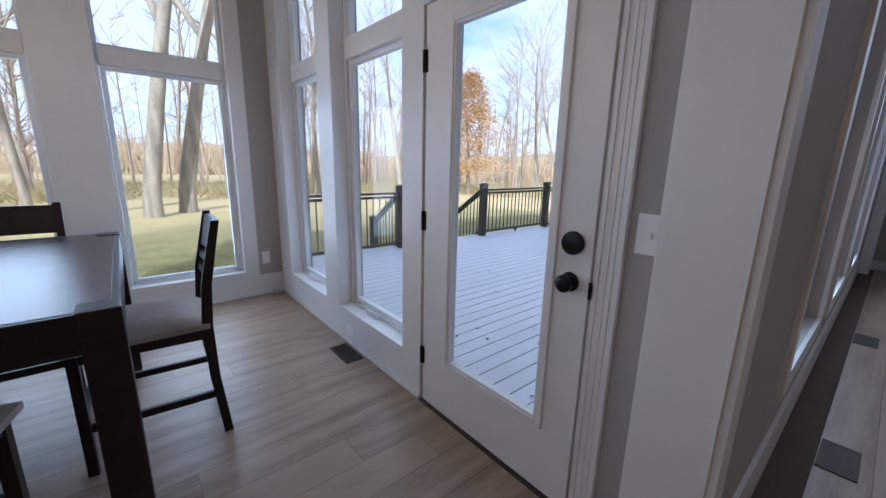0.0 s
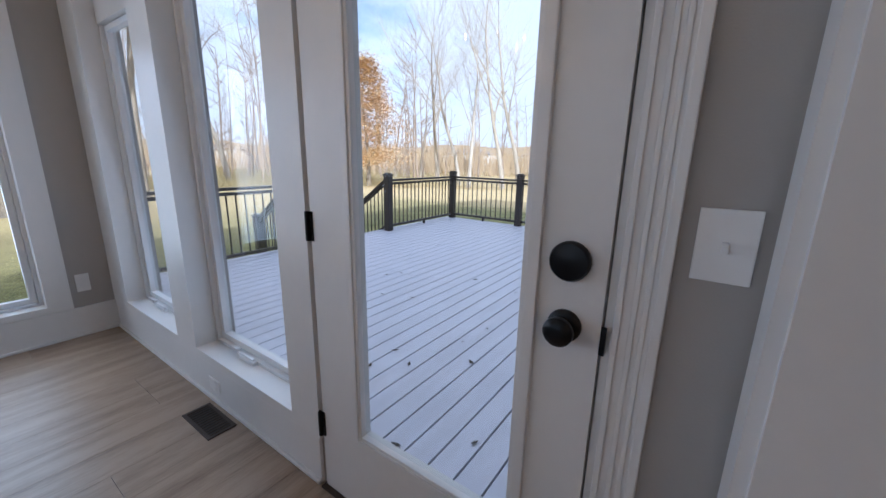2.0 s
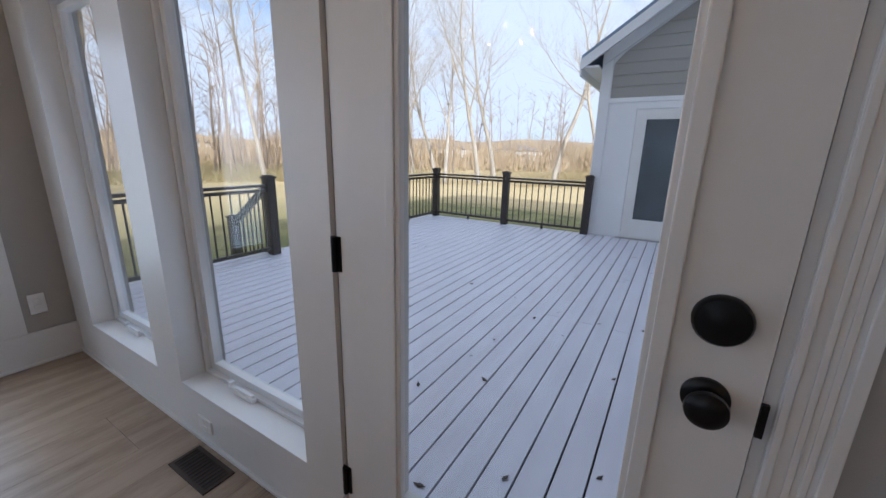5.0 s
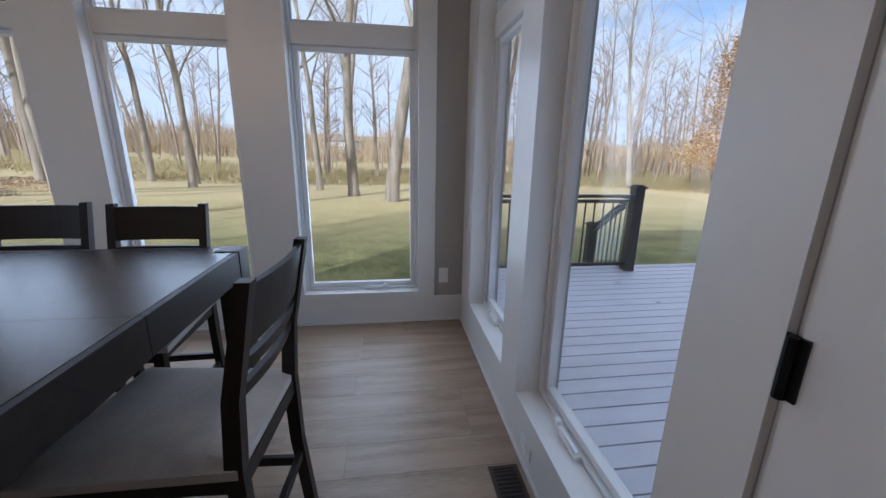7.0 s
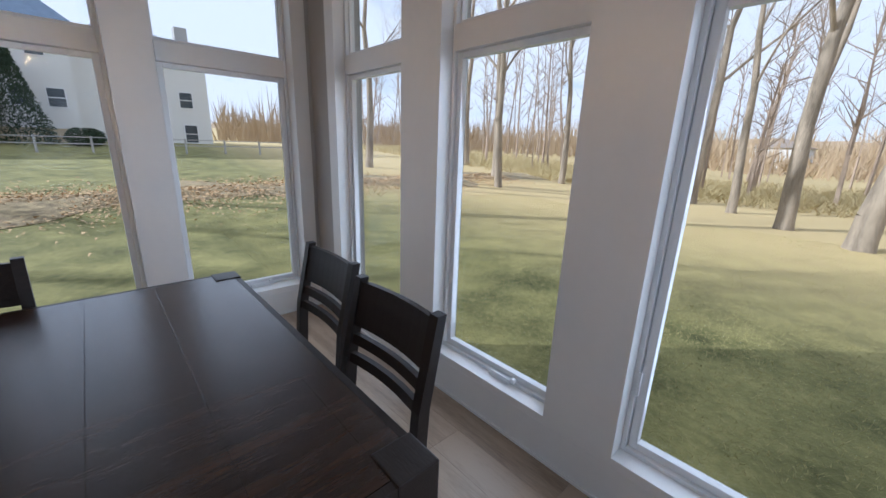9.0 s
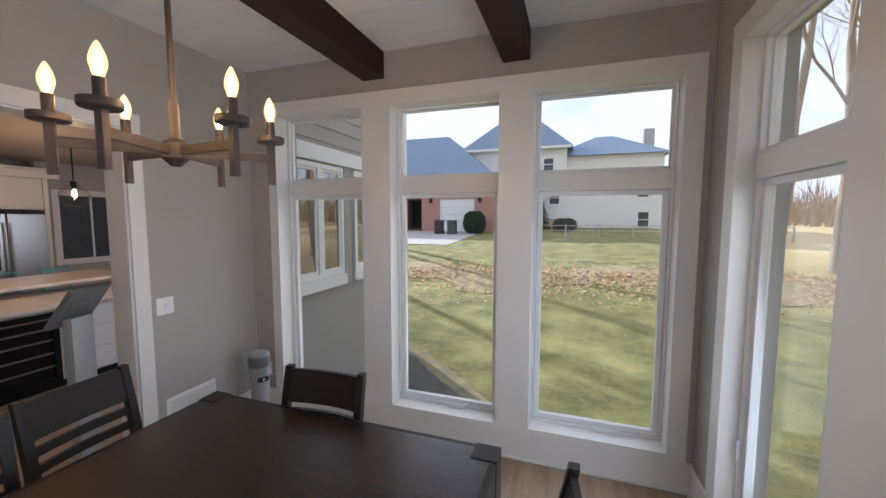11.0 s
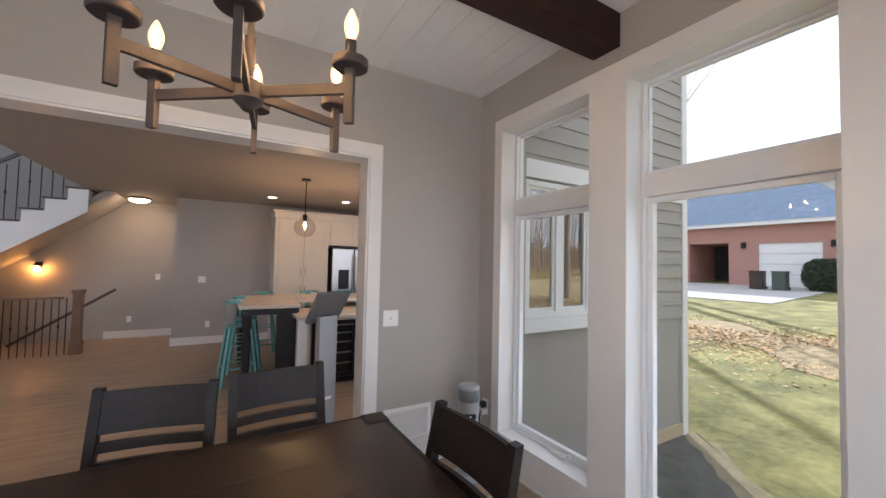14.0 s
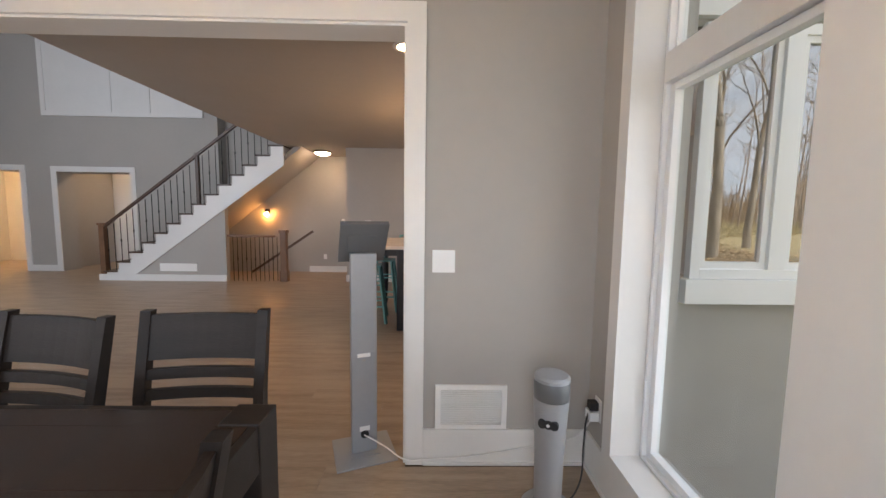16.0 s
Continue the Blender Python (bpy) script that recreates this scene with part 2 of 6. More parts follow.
def wall_cells(axis, a0, a1, z0, z1, t0, t1, openings):
    """Boxes of a straight wall along axis with rectangular holes (a0, a1, z0, z1)."""
    cuts = sorted({a0, a1, *[o[0] for o in openings], *[o[1] for o in openings]})
    out = []
    for p, q in zip(cuts, cuts[1:]):
        holes = sorted((o[2], o[3]) for o in openings if o[0] <= p + 1e-6 and o[1] >= q - 1e-6)
        z = z0
        for h0, h1 in holes + [(z1, z1)]:
            if h0 - z > 1e-4:
                out.append((p, t0, z, q, t1, h0) if axis == "x" else (t0, p, z, t1, q, h0))
            z = h1
    return out


def wall(name, axis, a0, a1, z0, z1, t0, t1, openings, label, material=None):
    bm = bmesh.new()
    for c in wall_cells(axis, a0, a1, z0, z1, t0, t1, openings):
        box(bm, *c)
    return solid(name, bm, material or M_WALL, label, "wall", "structure")


M_BULB = mat("bulb_glow", (1.0, 0.8, 0.5), 0.3, emit=((1.0, 0.58, 0.24), 340.0))
M_LANTERN = mat("lantern_glow", (1.0, 0.8, 0.5), 0.3, emit=((1.0, 0.55, 0.22), 18.0))
M_DOME = mat("dome_glow", (1.0, 0.9, 0.75), 0.3, emit=((1.0, 0.66, 0.36), 27.0))
M_DOME_BRIGHT = mat("bright_dome_glow", (1.0, 0.9, 0.75), 0.3, emit=((1.0, 0.62, 0.28), 130.0))
M_AMBERGLASS = glow_glass("lit_bulb_glass", (1.0, 0.60, 0.24), 2.4)
M_LAMP = mat("lamp_glow", (1.0, 0.9, 0.75), 0.3, emit=((1.0, 0.56, 0.25), 36.0))
M_CLEAR = glass_mat("clear_glass", (0.90, 0.89, 0.87))
M_BARK = mat("grey_bark", (0.30, 0.25, 0.19), 0.9, var=0.55, scale=1.2, stretch=(3, 3, 0.6), bump=0.5, bscale=6)
M_PALEBARK = mat("pale_sycamore_bark", (0.46, 0.40, 0.325), 0.85, var=0.3, scale=1.0, stretch=(2, 2, 0.7), bump=0.3, bscale=6)
M_TWIG = mat("brown_twig", (0.36, 0.28, 0.21), 0.9, var=0.2, scale=2)
M_LEAF = mat("dry_orange_leaf", (0.50, 0.27, 0.09), 0.8, var=0.35, scale=3, col2=(0.70, 0.47, 0.22), rnd=0.3, island=True)
M_BRUSH = mat("dry_brush", (0.36, 0.25, 0.13), 0.95, var=0.35, scale=0.8, col2=(0.55, 0.46, 0.24), rnd=0.4, island=True)
M_GRASS = mat("grass_blade", (0.19, 0.195, 0.055), 0.9, var=0.2, scale=0.7, col2=(0.50, 0.44, 0.19), rnd=0.5, island=True)
M_LITTER = mat("fallen_leaf", (0.22, 0.13, 0.065), 0.9, var=0.3, scale=2, col2=(0.66, 0.46, 0.25), rnd=0.6, island=True)
M_FARWOOD = mat("brown_far_woods", (0.34, 0.235, 0.145), 0.95, var=0.3, scale=0.05, col2=(0.46, 0.35, 0.22), rnd=0.3, island=True)
M_FARROOF = mat("brown_far_roof", (0.30, 0.25, 0.21), 0.9, var=0.15)
M_WETLEAF = mat("dark_wet_leaf", (0.055, 0.042, 0.032), 0.6, var=0.3)
M_EVERGREEN = mat("evergreen_leaf", (0.035, 0.06, 0.03), 0.8, var=0.3, scale=3)
M_BRICK = mat("red_brick_wall", (0.42, 0.235, 0.20), 0.85, var=0.15, scale=5, stretch=(1, 1, 3), bump=0.2)
M_CONCRETE = mat("concrete", (0.42, 0.41, 0.40), 0.9, var=0.1, scale=1.5, bump=0.2)
M_TAN = mat("tan_foundation", (0.50, 0.41, 0.27), 0.8, var=0.08)
M_WHITE_SIDING = mat("white_vinyl_siding", (0.76, 0.75, 0.73), 0.7, var=0.05, scale=2, stretch=(1, 1, 6))
M_DARKGLASS = mat("dark_far_glass", (0.06, 0.075, 0.09), 0.08, var=0.2)
M_MULCH = mat("leaf_mulch", (0.17, 0.12, 0.07), 0.95, var=0.5, scale=5, col2=(0.46, 0.36, 0.19), bump=1.0, bscale=14)
M_DARK_ISLAND = mat("dark_island_wood", (0.018, 0.018, 0.022), 0.45, var=0.2)
M_DARKDOOR = mat("dark_stained_door", (0.035, 0.02, 0.015), 0.4, var=0.2, scale=3, stretch=(6, 6, 1))
M_RUBBER = mat("black_rubber", (0.015, 0.015, 0.016), 0.6)
M_PLASTIC_GREY = mat("grey_plastic", (0.31, 0.315, 0.325), 0.4, var=0.03)
M_DARKGREY = mat("smoked_plastic", (0.13, 0.135, 0.14), 0.3, var=0.05)
M_TREAD = mat("dark_oak_tread", (0.07, 0.04, 0.025), 0.4, var=0.25, scale=4, stretch=(7, 1, 1))
M_GREENBIN = mat("green_bin_plastic", (0.05, 0.075, 0.06), 0.5)
M_AMBER = mat("amber_glow", (1.0, 0.6, 0.2), 0.3, emit=((1.0, 0.40, 0.08), 80.0))

# ---- plan of the dining room ----
W, L, H = 4.105, 3.646, 3.147       # x from -W to 0, y from 0 to L
GC = 2.75                        # kitchen ceiling
SILL, HEAD = 0.245, 2.745        # window openings
GZ = -0.62                       # lawn by the west side
EAST_WIN = ((1.38, 2.285), (2.50, 3.36))
NORTH_WIN = ((-1.265, -0.36), (-2.46, -1.585), (-3.665, -2.79))
WEST_WIN = ((0.305, 1.20), (1.434, 2.335), (2.562, 3.50))
DOOR = (0.25, 1.195)            # slab along y
DOOR_TOP = 2.06
OPEN = (-3.05, -0.12)            # cased opening to the great room
OPEN_TOP = 2.43

# ---- structure ----
wall("wall_east", "y", 0.0, L + 0.2, -0.05, 3.4, 0.0, 0.2, [(DOOR[0] - 0.03, DOOR[1] + 0.012, -0.02, DOOR_TOP + 0.02)] + [(a, b, SILL, HEAD) for a, b in EAST_WIN], "greige painted outer wall beside the deck")
wall("wall_north", "x", -W, 0.0, -0.05, 3.4, L, L + 0.2, [(a, b, SILL, HEAD) for a, b in NORTH_WIN], "greige painted wall with three tall windows")
wall("wall_west", "y", 0.0, L + 0.2, -0.05, 3.4, -W - 0.26, -W, [(a, b, SILL, HEAD) for a, b in WEST_WIN], "greige painted wall with three tall windows")
wall("wall_south", "x", -W, 0.0, -0.05, 3.4, -0.19, 0.0, [(OPEN[0], OPEN[1], -0.05, OPEN_TOP)], "greige painted wall with a wide cased opening")
GRN_WIN = ((0.97, 1.96), (2.49, 3.48), (4.0, 4.95))
wall("wall_great_north", "x", 0.0, 8.5, -0.05, 5.6, -0.19, -0.02, [(a, b, 0.48, 2.6) for a, b in GRN_WIN] + [(a, b, 2.9, 4.7) for a, b in GRN_WIN], "greige great room wall with tall windows")
wall("wall_kitchen_north", "x", -7.45, -W, -0.05, GC + 0.4, -0.19, -0.06, [(-5.42, -4.58, 1.1, 2.45), (-6.7, -5.86, 1.1, 2.45)], "greige kitchen wall with casement windows")

floor = solid("floor", B((-7.3, -9.0, -0.06, 8.5, -0.19, -0.012), (-W, -0.19, -0.06, 0.0, L, -0.012)), M_GAP, "dark joints under the oak plank floor", "floor", "structure")
ceil_bm = bmesh.new()
xx = -W
while xx < -0.001:
    box(ceil_bm, xx + 0.002, 0.0, H, min(xx + 0.19, 0.0) - 0.002, L, H + 0.02)
    xx += 0.19
box(ceil_bm, -W, 0.0, H + 0.006, 0.0, L, H + 0.05)
solid("ceiling", ceil_bm, M_CEIL, "white plank ceiling of the dining room", "ceiling", "structure")
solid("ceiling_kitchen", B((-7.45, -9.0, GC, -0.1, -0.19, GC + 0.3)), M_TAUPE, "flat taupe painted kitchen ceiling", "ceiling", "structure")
solid("ceiling_great", B((-0.1, -9.0, 5.5, 8.5, -0.19, 5.65)), M_CEIL, "high white great room ceiling", "ceiling", "structure")
solid("wall_upper_edge", B((-0.25, -9.0, GC + 0.3, -0.1, -0.19, 5.5)), M_WALL, "greige wall above the kitchen ceiling edge", "wall", "structure")
roof_bm = bmesh.new()
box(roof_bm, -W - 0.62, -0.3, 3.40, 0.6, L + 0.6, 3.55)
solid("roof_dining", roof_bm, M_SHINGLE, "blue-grey shingled roof over the dining room", "roof", "structure")
solid("roof_main", B((-7.8, -9.4, 5.66, 8.9, 0.3, 5.85)), M_SHINGLE, "blue-grey shingled main roof", "roof", "structure")

# outer walls that close the house
wall("wall_house_west", "y", -9.0, -0.19, -0.05, 5.6, -7.45, -7.3, [], "greige outer kitchen wall")
wall("wall_house_east", "y", -9.0, -0.02, -0.05, 5.6, 8.5, 8.65, [], "greige outer great room wall")
wall("wall_house_south", "x", -7.45, 8.65, -0.05, 5.6, -9.15, -9.0, [], "greige outer wall")

# ---- trim ----
def casing(name, axis, lo, hi, z0, z1, face, out, wd=0.11, legs=True, label="white painted casing"):
    """Boards round an opening, proud of the wall face by out."""
    bm = bmesh.new()
    f0, f1 = sorted((face, face + out))
    segs = [(lo - wd, lo, z0, z1 + wd), (hi, hi + wd, z0, z1 + wd), (lo, hi, z1, z1 + wd)]
    for a, b, p, q in segs:
        if axis == "x":
            box(bm, a, f0, p, b, f1, q)
        else:
            box(bm, f0, a, p, f1, b, q)
    return solid(name, bm, M_TRIM, label, "casing", "structure")


def window_trim(name, axis, wins, face, sgn, ends, label, depth=0.075):
    """White face boards round a row of windows: ends, mullions, head, sill apron, and the reveals."""
    bm = bmesh.new()
    f0, f1 = sorted((face, face + sgn * 0.018))
    wins = sorted(wins)
    spans = [(ends[0], wins[0][0])] + [(a[1], b[0]) for a, b in zip(wins, wins[1:])] + [(wins[-1][1], ends[1])]
    rects = [(a, b, SILL, HEAD + 0.1) for a, b in spans]
    rects += [(a, b, HEAD, HEAD + 0.1) for a, b in wins]
    rects += [(ends[0], ends[1], 0.212, SILL)]
    for a, b, p, q in rects:
        box(bm, a, f0, p, b, f1, q) if axis == "x" else box(bm, f0, a, p, f1, b, q)
    # reveal boards and sill
    r0, r1 = sorted((face + sgn * 0.018, face - sgn * depth))
    for a, b in wins:
        for p, q, z0, z1 in ((a, a + 0.012, SILL, HEAD), (b - 0.012, b, SILL, HEAD), (a + 0.012, b - 0.012, HEAD - 0.012, HEAD), (a + 0.012, b - 0.012, SILL, SILL + 0.012)):
            box(bm, p, r0, z0, q, r1, z1) if axis == "x" else box(bm, r0, p, z0, r1, q, z1)
    return solid(name, bm, M_TRIM, label, "trim", "structure")


window_trim("trim_north", "x", NORTH_WIN, L, -1, (-3.785, -0.245), "white painted casing round the north windows")
window_trim("trim_west", "y", WEST_WIN, -W, 1, (0.225, 3.605), "white painted casing round the west windows", 0.13)
window_trim("trim_east", "y", EAST_WIN, 0.0, -1, (1.21, L - 0.002), "white painted casing round the deck windows", 0.09)


def window_unit(name, axis, a, b, g, sgn, label):
    """A tall casement below a fixed transom. g: plane of the glass; sgn: towards the room."""
    e = empty(name, label, "window", kind="structure")

    def bx(bm, p, q, z0, z1, d0, d1):
        lo, hi = sorted((g + sgn * d0, g + sgn * d1))
        box(bm, p, lo, z0, q, hi, z1) if axis == "x" else box(bm, lo, p, z0, hi, q, z1)
    a, b = a + 0.012, b - 0.012
    z0, z1 = SILL + 0.012, HEAD - 0.012
    fr = bmesh.new()
    for p, q, y0, y1 in ((a, a + 0.02, z0, z1), (b - 0.02, b, z0, z1), (a + 0.02, b - 0.02, z1 - 0.016, z1), (a + 0.02, b - 0.02, z0, z0 + 0.018)):
        bx(fr, p, q, y0, y1, -0.03, 0.05)
    part("window_frame", fr, M_SASH, e, bevel=0.003)
    tb = bmesh.new()
    bx(tb, a + 0.02, b - 0.02, 2.035, 2.165, -0.03, 0.062)
    part("transom_bar", tb, M_TRIM, e, bevel=0.004)
    sa = bmesh.new()
    s0, s1, t0, t1 = a + 0.023, b - 0.023, z0 + 0.02, 2.032
    for p, q, y0, y1 in ((s0, s0 + 0.035, t0, t1), (s1 - 0.035, s1, t0, t1), (s0 + 0.035, s1 - 0.035, t1 - 0.032, t1), (s0 + 0.035, s1 - 0.035, t0, t0 + 0.035)):
        bx(sa, p, q, y0, y1, -0.012, 0.03)
    part("sash", sa, M_SASH, e, bevel=0.003)
    up = bmesh.new()
    for p, q, y0, y1 in ((a + 0.02, a + 0.032, 2.168, z1 - 0.018), (b - 0.032, b - 0.02, 2.168, z1 - 0.018), (a + 0.032, b - 0.032, z1 - 0.03, z1 - 0.018), (a + 0.032, b - 0.032, 2.168, 2.192)):
        bx(up, p, q, y0, y1, -0.012, 0.02)
    part("upper_frame", up, M_SASH, e, bevel=0.002)
    for p, q, y0, y1 in ((s0 + 0.032, s1 - 0.032, t0 + 0.032, t1 - 0.03), (a + 0.03, b - 0.03, 2.19, z1 - 0.028)):
        gb = bmesh.new()
        bx(gb, p, q, y0, y1, -0.003, 0.003)
        pane = part("pane", gb, M_GLASS, e)
        pane.visible_shadow = False
    # crank operator on the sill and its lock lever
    ck = bmesh.new()
    m = (a + b) / 2 + 0.08
    bx(ck, m - 0.07, m + 0.07, z0 + 0.001, z0 + 0.022, 0.052, 0.075)
    bx(ck, m - 0.06, m + 0.10, z0 + 0.022, z0 + 0.033, 0.056, 0.072)
    bx(ck, m + 0.085, m + 0.11, z0 + 0.022, z0 + 0.05, 0.054, 0.078)
    part("crank_handle", ck, M_SASH, e, "white folding casement crank", bevel=0.004)
    lk = bmesh.new()
    bx(lk, a + 0.021, a + 0.034, 0.55, 0.66, 0.05, 0.062)
    part("lock_lever", lk, M_SASH, e, bevel=0.003)
    return e


for i, (a, b) in enumerate(EAST_WIN):
    window_unit("window_east_%d" % (i + 1), "y", a, b, 0.14, -1, "tall white casement with a transom pane facing the deck")
for i, (a, b) in enumerate(NORTH_WIN):
    window_unit("window_north_%d" % (i + 1), "x", a, b, L + 0.122, -1, "tall white casement with a transom pane facing the lawn")
for i, (a, b) in enumerate(WEST_WIN):
    window_unit("window_west_%d" % (i + 1), "y", a, b, -W - 0.18, 1, "tall white casement with a transom pane facing the yard")

# baseboards, 21 cm
solid("baseboard", B((-W, L - 0.016, 0, 0, L, 0.21), (-W, 0.016, 0, -W + 0.016, L - 0.016, 0.21), (-0.016, 1.22, 0, 0, L - 0.016, 0.21), (-W + 0.016, 0, 0, OPEN[0] - 0.1, 0.016, 0.21)), M_TRIM, "tall white painted baseboard", "baseboard", "structure", bevel=0.003)
solid("shoe_moulding", B((-W + 0.016, L - 0.030, 0, -0.016, L - 0.016, 0.018), (-W + 0.016, 0.03, 0, -W + 0.030, L - 0.03, 0.018), (-0.030, 1.22, 0, -0.016, L - 0.03, 0.018), (-W + 0.03, 0.016, 0, OPEN[0] - 0.1, 0.030, 0.018)), M_TRIM, "thin white shoe moulding along the floor", "moulding", "structure", bevel=0.004)
casing("trim_opening", "x", OPEN[0], OPEN[1], 0.0, OPEN_TOP, 0.0, 0.02, 0.1, label="white painted casing of the wide opening")
casing("trim_opening_great", "x", OPEN[0], OPEN[1], 0.0, OPEN_TOP, -0.19, -0.02, 0.1, label="white painted casing on the great room side")
solid("jamb_opening", B((OPEN[0] - 0.001, -0.19, 0, OPEN[0] + 0.014, 0.0, OPEN_TOP), (OPEN[1] - 0.014, -0.19, 0, OPEN[1] + 0.001, 0.0, OPEN_TOP), (OPEN[0] + 0.014, -0.19, OPEN_TOP - 0.014, OPEN[1] - 0.014, 0.0, OPEN_TOP + 0.001)), M_TRIM, "white painted jamb boards of the opening", "jamb", "structure")
door_trim = bmesh.new()
for y0, y1 in ((DOOR[0] - 0.102, DOOR[0] - 0.018),):
    box(door_trim, -0.014, y0, 0, 0.0, y1, DOOR_TOP + 0.12)
    for k, (w, d) in enumerate(((0.018, 0.022), (0.010, 0.0165), (0.010, 0.0165), (0.012, 0.019))):
        yy = y0 + (0.0, 0.026, 0.045, 0.071)[k]
        box(door_trim, -d, yy, 0, -0.014, yy + w, DOOR_TOP + 0.12)
box(door_trim, -0.018, DOOR[0] - 0.018, DOOR_TOP + 0.012, 0.0, 1.209, DOOR_TOP + 0.12)
solid("trim_door", door_trim, M_TRIM, "white fluted casing beside the glass door", "casing", "structure", bevel=0.002)
solid("jamb_door", B((0.0, DOOR[0] - 0.03, 0.0, 0.2, DOOR[0] - 0.001, DOOR_TOP + 0.02), (0.0, DOOR[1] + 0.001, 0.0, 0.2, DOOR[1] + 0.012, DOOR_TOP + 0.02), (0.0, DOOR[0] - 0.001, DOOR_TOP + 0.003, 0.2, DOOR[1] + 0.001, DOOR_TOP + 0.02), (0.034, DOOR[0] - 0.001, 0.01, 0.05, DOOR[0] + 0.014, DOOR_TOP)), M_TRIM, "white painted door jamb", "jamb", "structure")

# ---- deck door ----
door = empty("door_1", "white full-glass deck door with black knob and deadbolt", "door", kind="structure")
dx0, dx1 = -0.012, 0.033
gl = (0.420, 0.982, 0.33, 1.945)
part("door_slab", B((dx0, DOOR[0] + 0.003, 0.012, dx1, gl[0], DOOR_TOP), (dx0, gl[1], 0.012, dx1, DOOR[1] - 0.003, DOOR_TOP), (dx0, gl[0], 0.012, dx1, gl[1], gl[2]), (dx0, gl[0], gl[3], dx1, gl[1], DOOR_TOP)), M_TRIM, door)
fb = bmesh.new()
for o, w, d in ((0.0, 0.028, 0.012), (0.018, 0.022, 0.006)):
    a, b, c, d2 = gl[0] - 0.03 + o, gl[1] + 0.03 - o, gl[2] - 0.03 + o, gl[3] + 0.03 - o
    for y0, y1, z0, z1 in ((a, a + w, c, d2), (b - w, b, c, d2), (a + w, b - w, c, c + w), (a + w, b - w, d2 - w, d2)):
        box(fb, dx0 - d, y0, z0, dx0 + 0.003, y1, z1)
part("glass_bead", fb, M_TRIM, door, bevel=0.003)
pn = part("pane", B((0.008, gl[0] + 0.005, gl[2] + 0.005, 0.014, gl[1] - 0.005, gl[3] - 0.005)), M_GLASS, door)
pn.visible_shadow = False
for z in (0.292, 1.056, 1.826):
    hb = bmesh.new()
    rod(hb, (-0.020, 1.197, z - 0.05), (-0.020, 1.197, z + 0.05), 0.009)
    box(hb, -0.0165, 1.178, z - 0.05, -0.012, 1.216, z + 0.05)
    part("hinge", hb, M_BLACK, door, "black butt hinge")
kb = bmesh.new()
q = Matrix.Rotation(radians(-90), 4, "Y")
lathe(kb, 0, 0, [(0.036, 0.0), (0.036, 0.006), (0.031, 0.011), (0.014, 0.013), (0.013, 0.022), (0.025, 0.028), (0.032, 0.039), (0.031, 0.048), (0.022, 0.056), (0.008, 0.058)])
bmesh.ops.transform(kb, matrix=Matrix.Translation((dx0 - 0.001, 0.326, 0.945)) @ q, verts=kb.verts)
part("door_knob", kb, M_BLACK, door, "round black door knob", smooth=True)
db = bmesh.new()
lathe(db, 0, 0, [(0.042, 0.0), (0.042, 0.012), (0.038, 0.018), (0.016, 0.020), (0.012, 0.021)])
bmesh.ops.transform(db, matrix=Matrix.Translation((dx0 - 0.001, 0.326, 1.087)) @ q, verts=db.verts)
part("deadbolt", db, M_BLACK, door, "round black deadbolt rose", smooth=True)
part("strike_latch", B((-0.016, DOOR[0] - 0.008, 0.90, -0.008, DOOR[0] + 0.002, 0.96)), M_BLACK, door, "black latch edge")
part("threshold", B((-0.03, DOOR[0] - 0.028, -0.008, 0.22, DOOR[1] + 0.01, 0.008)), M_BRONZE, door, "bronze metal threshold")

# ---- beams ----
for y0, y1 in ((1.205, 1.395), (2.345, 2.535)):
    solid("ceiling_beam", B((-W, y0, 2.94, 0.0, y1, H)), M_BEAM, "dark stained wooden box beam under the ceiling", "beam", group="ceiling beams", bevel=0.004)

# ---- dining table, counter height ----
TX0, TX1, TY0, TY1, TZ = -2.775, -1.25, 1.06, 2.60, 0.905
table = empty("dining_table", "square espresso-stained counter-height dining table with corner block legs", "table", pose((TX0 + TX1) / 2, (TY0 + TY1) / 2, 0))
hx, hy, lg = (TX1 - TX0) / 2, (TY1 - TY0) / 2, 0.105
nb, ap = 8, 0.026
edges = [-hy + ap, -hy + lg] + [-hy + lg + 2 * (hy - lg) * k / (nb - 2) for k in range(1, nb - 2)] + [hy - lg, hy - ap]
for i in range(nb):
    a, b = edges[i], edges[i + 1]
    x = hx - ap if 0 < i < nb - 1 else hx - lg - 0.001
    gap = 0.0012 if i == nb // 2 else 0.0003
    part("tabletop_plank", B((-x + 0.0006, a + gap, TZ - 0.045, x - 0.0006, b - 0.0003, TZ)), M_TABLETOP, table, bevel=0.0006)
for sx in (-1, 1):
    for sy in (-1, 1):
        x0, y0 = sx * (hx - lg / 2), sy * (hy - lg / 2)
        part("leg", B((x0 - lg / 2, y0 - lg / 2, 0, x0 + lg / 2, y0 + lg / 2, TZ + 0.004)), M_ESPRESSO, table, bevel=0.004)
for sy in (-1, 1):
    y0, y1 = sorted((sy * (hy - 0.003), sy * (hy - ap)))
    part("apron", B((-hx + lg + 0.001, y0, TZ - 0.125, hx - lg - 0.001, y1, TZ - 0.001)), M_ESPRESSO, table, bevel=0.002)
for sx in (-1, 1):
    x0, x1 = sorted((sx * (hx - 0.003), sx * (hx - ap)))
    for p, q in ((-hy + lg + 0.001, -0.001), (0.001, hy - lg - 0.001)):
        part("apron", B((x0, p, TZ - 0.125, x1, q, TZ - 0.001)), M_ESPRESSO, table, bevel=0.002)


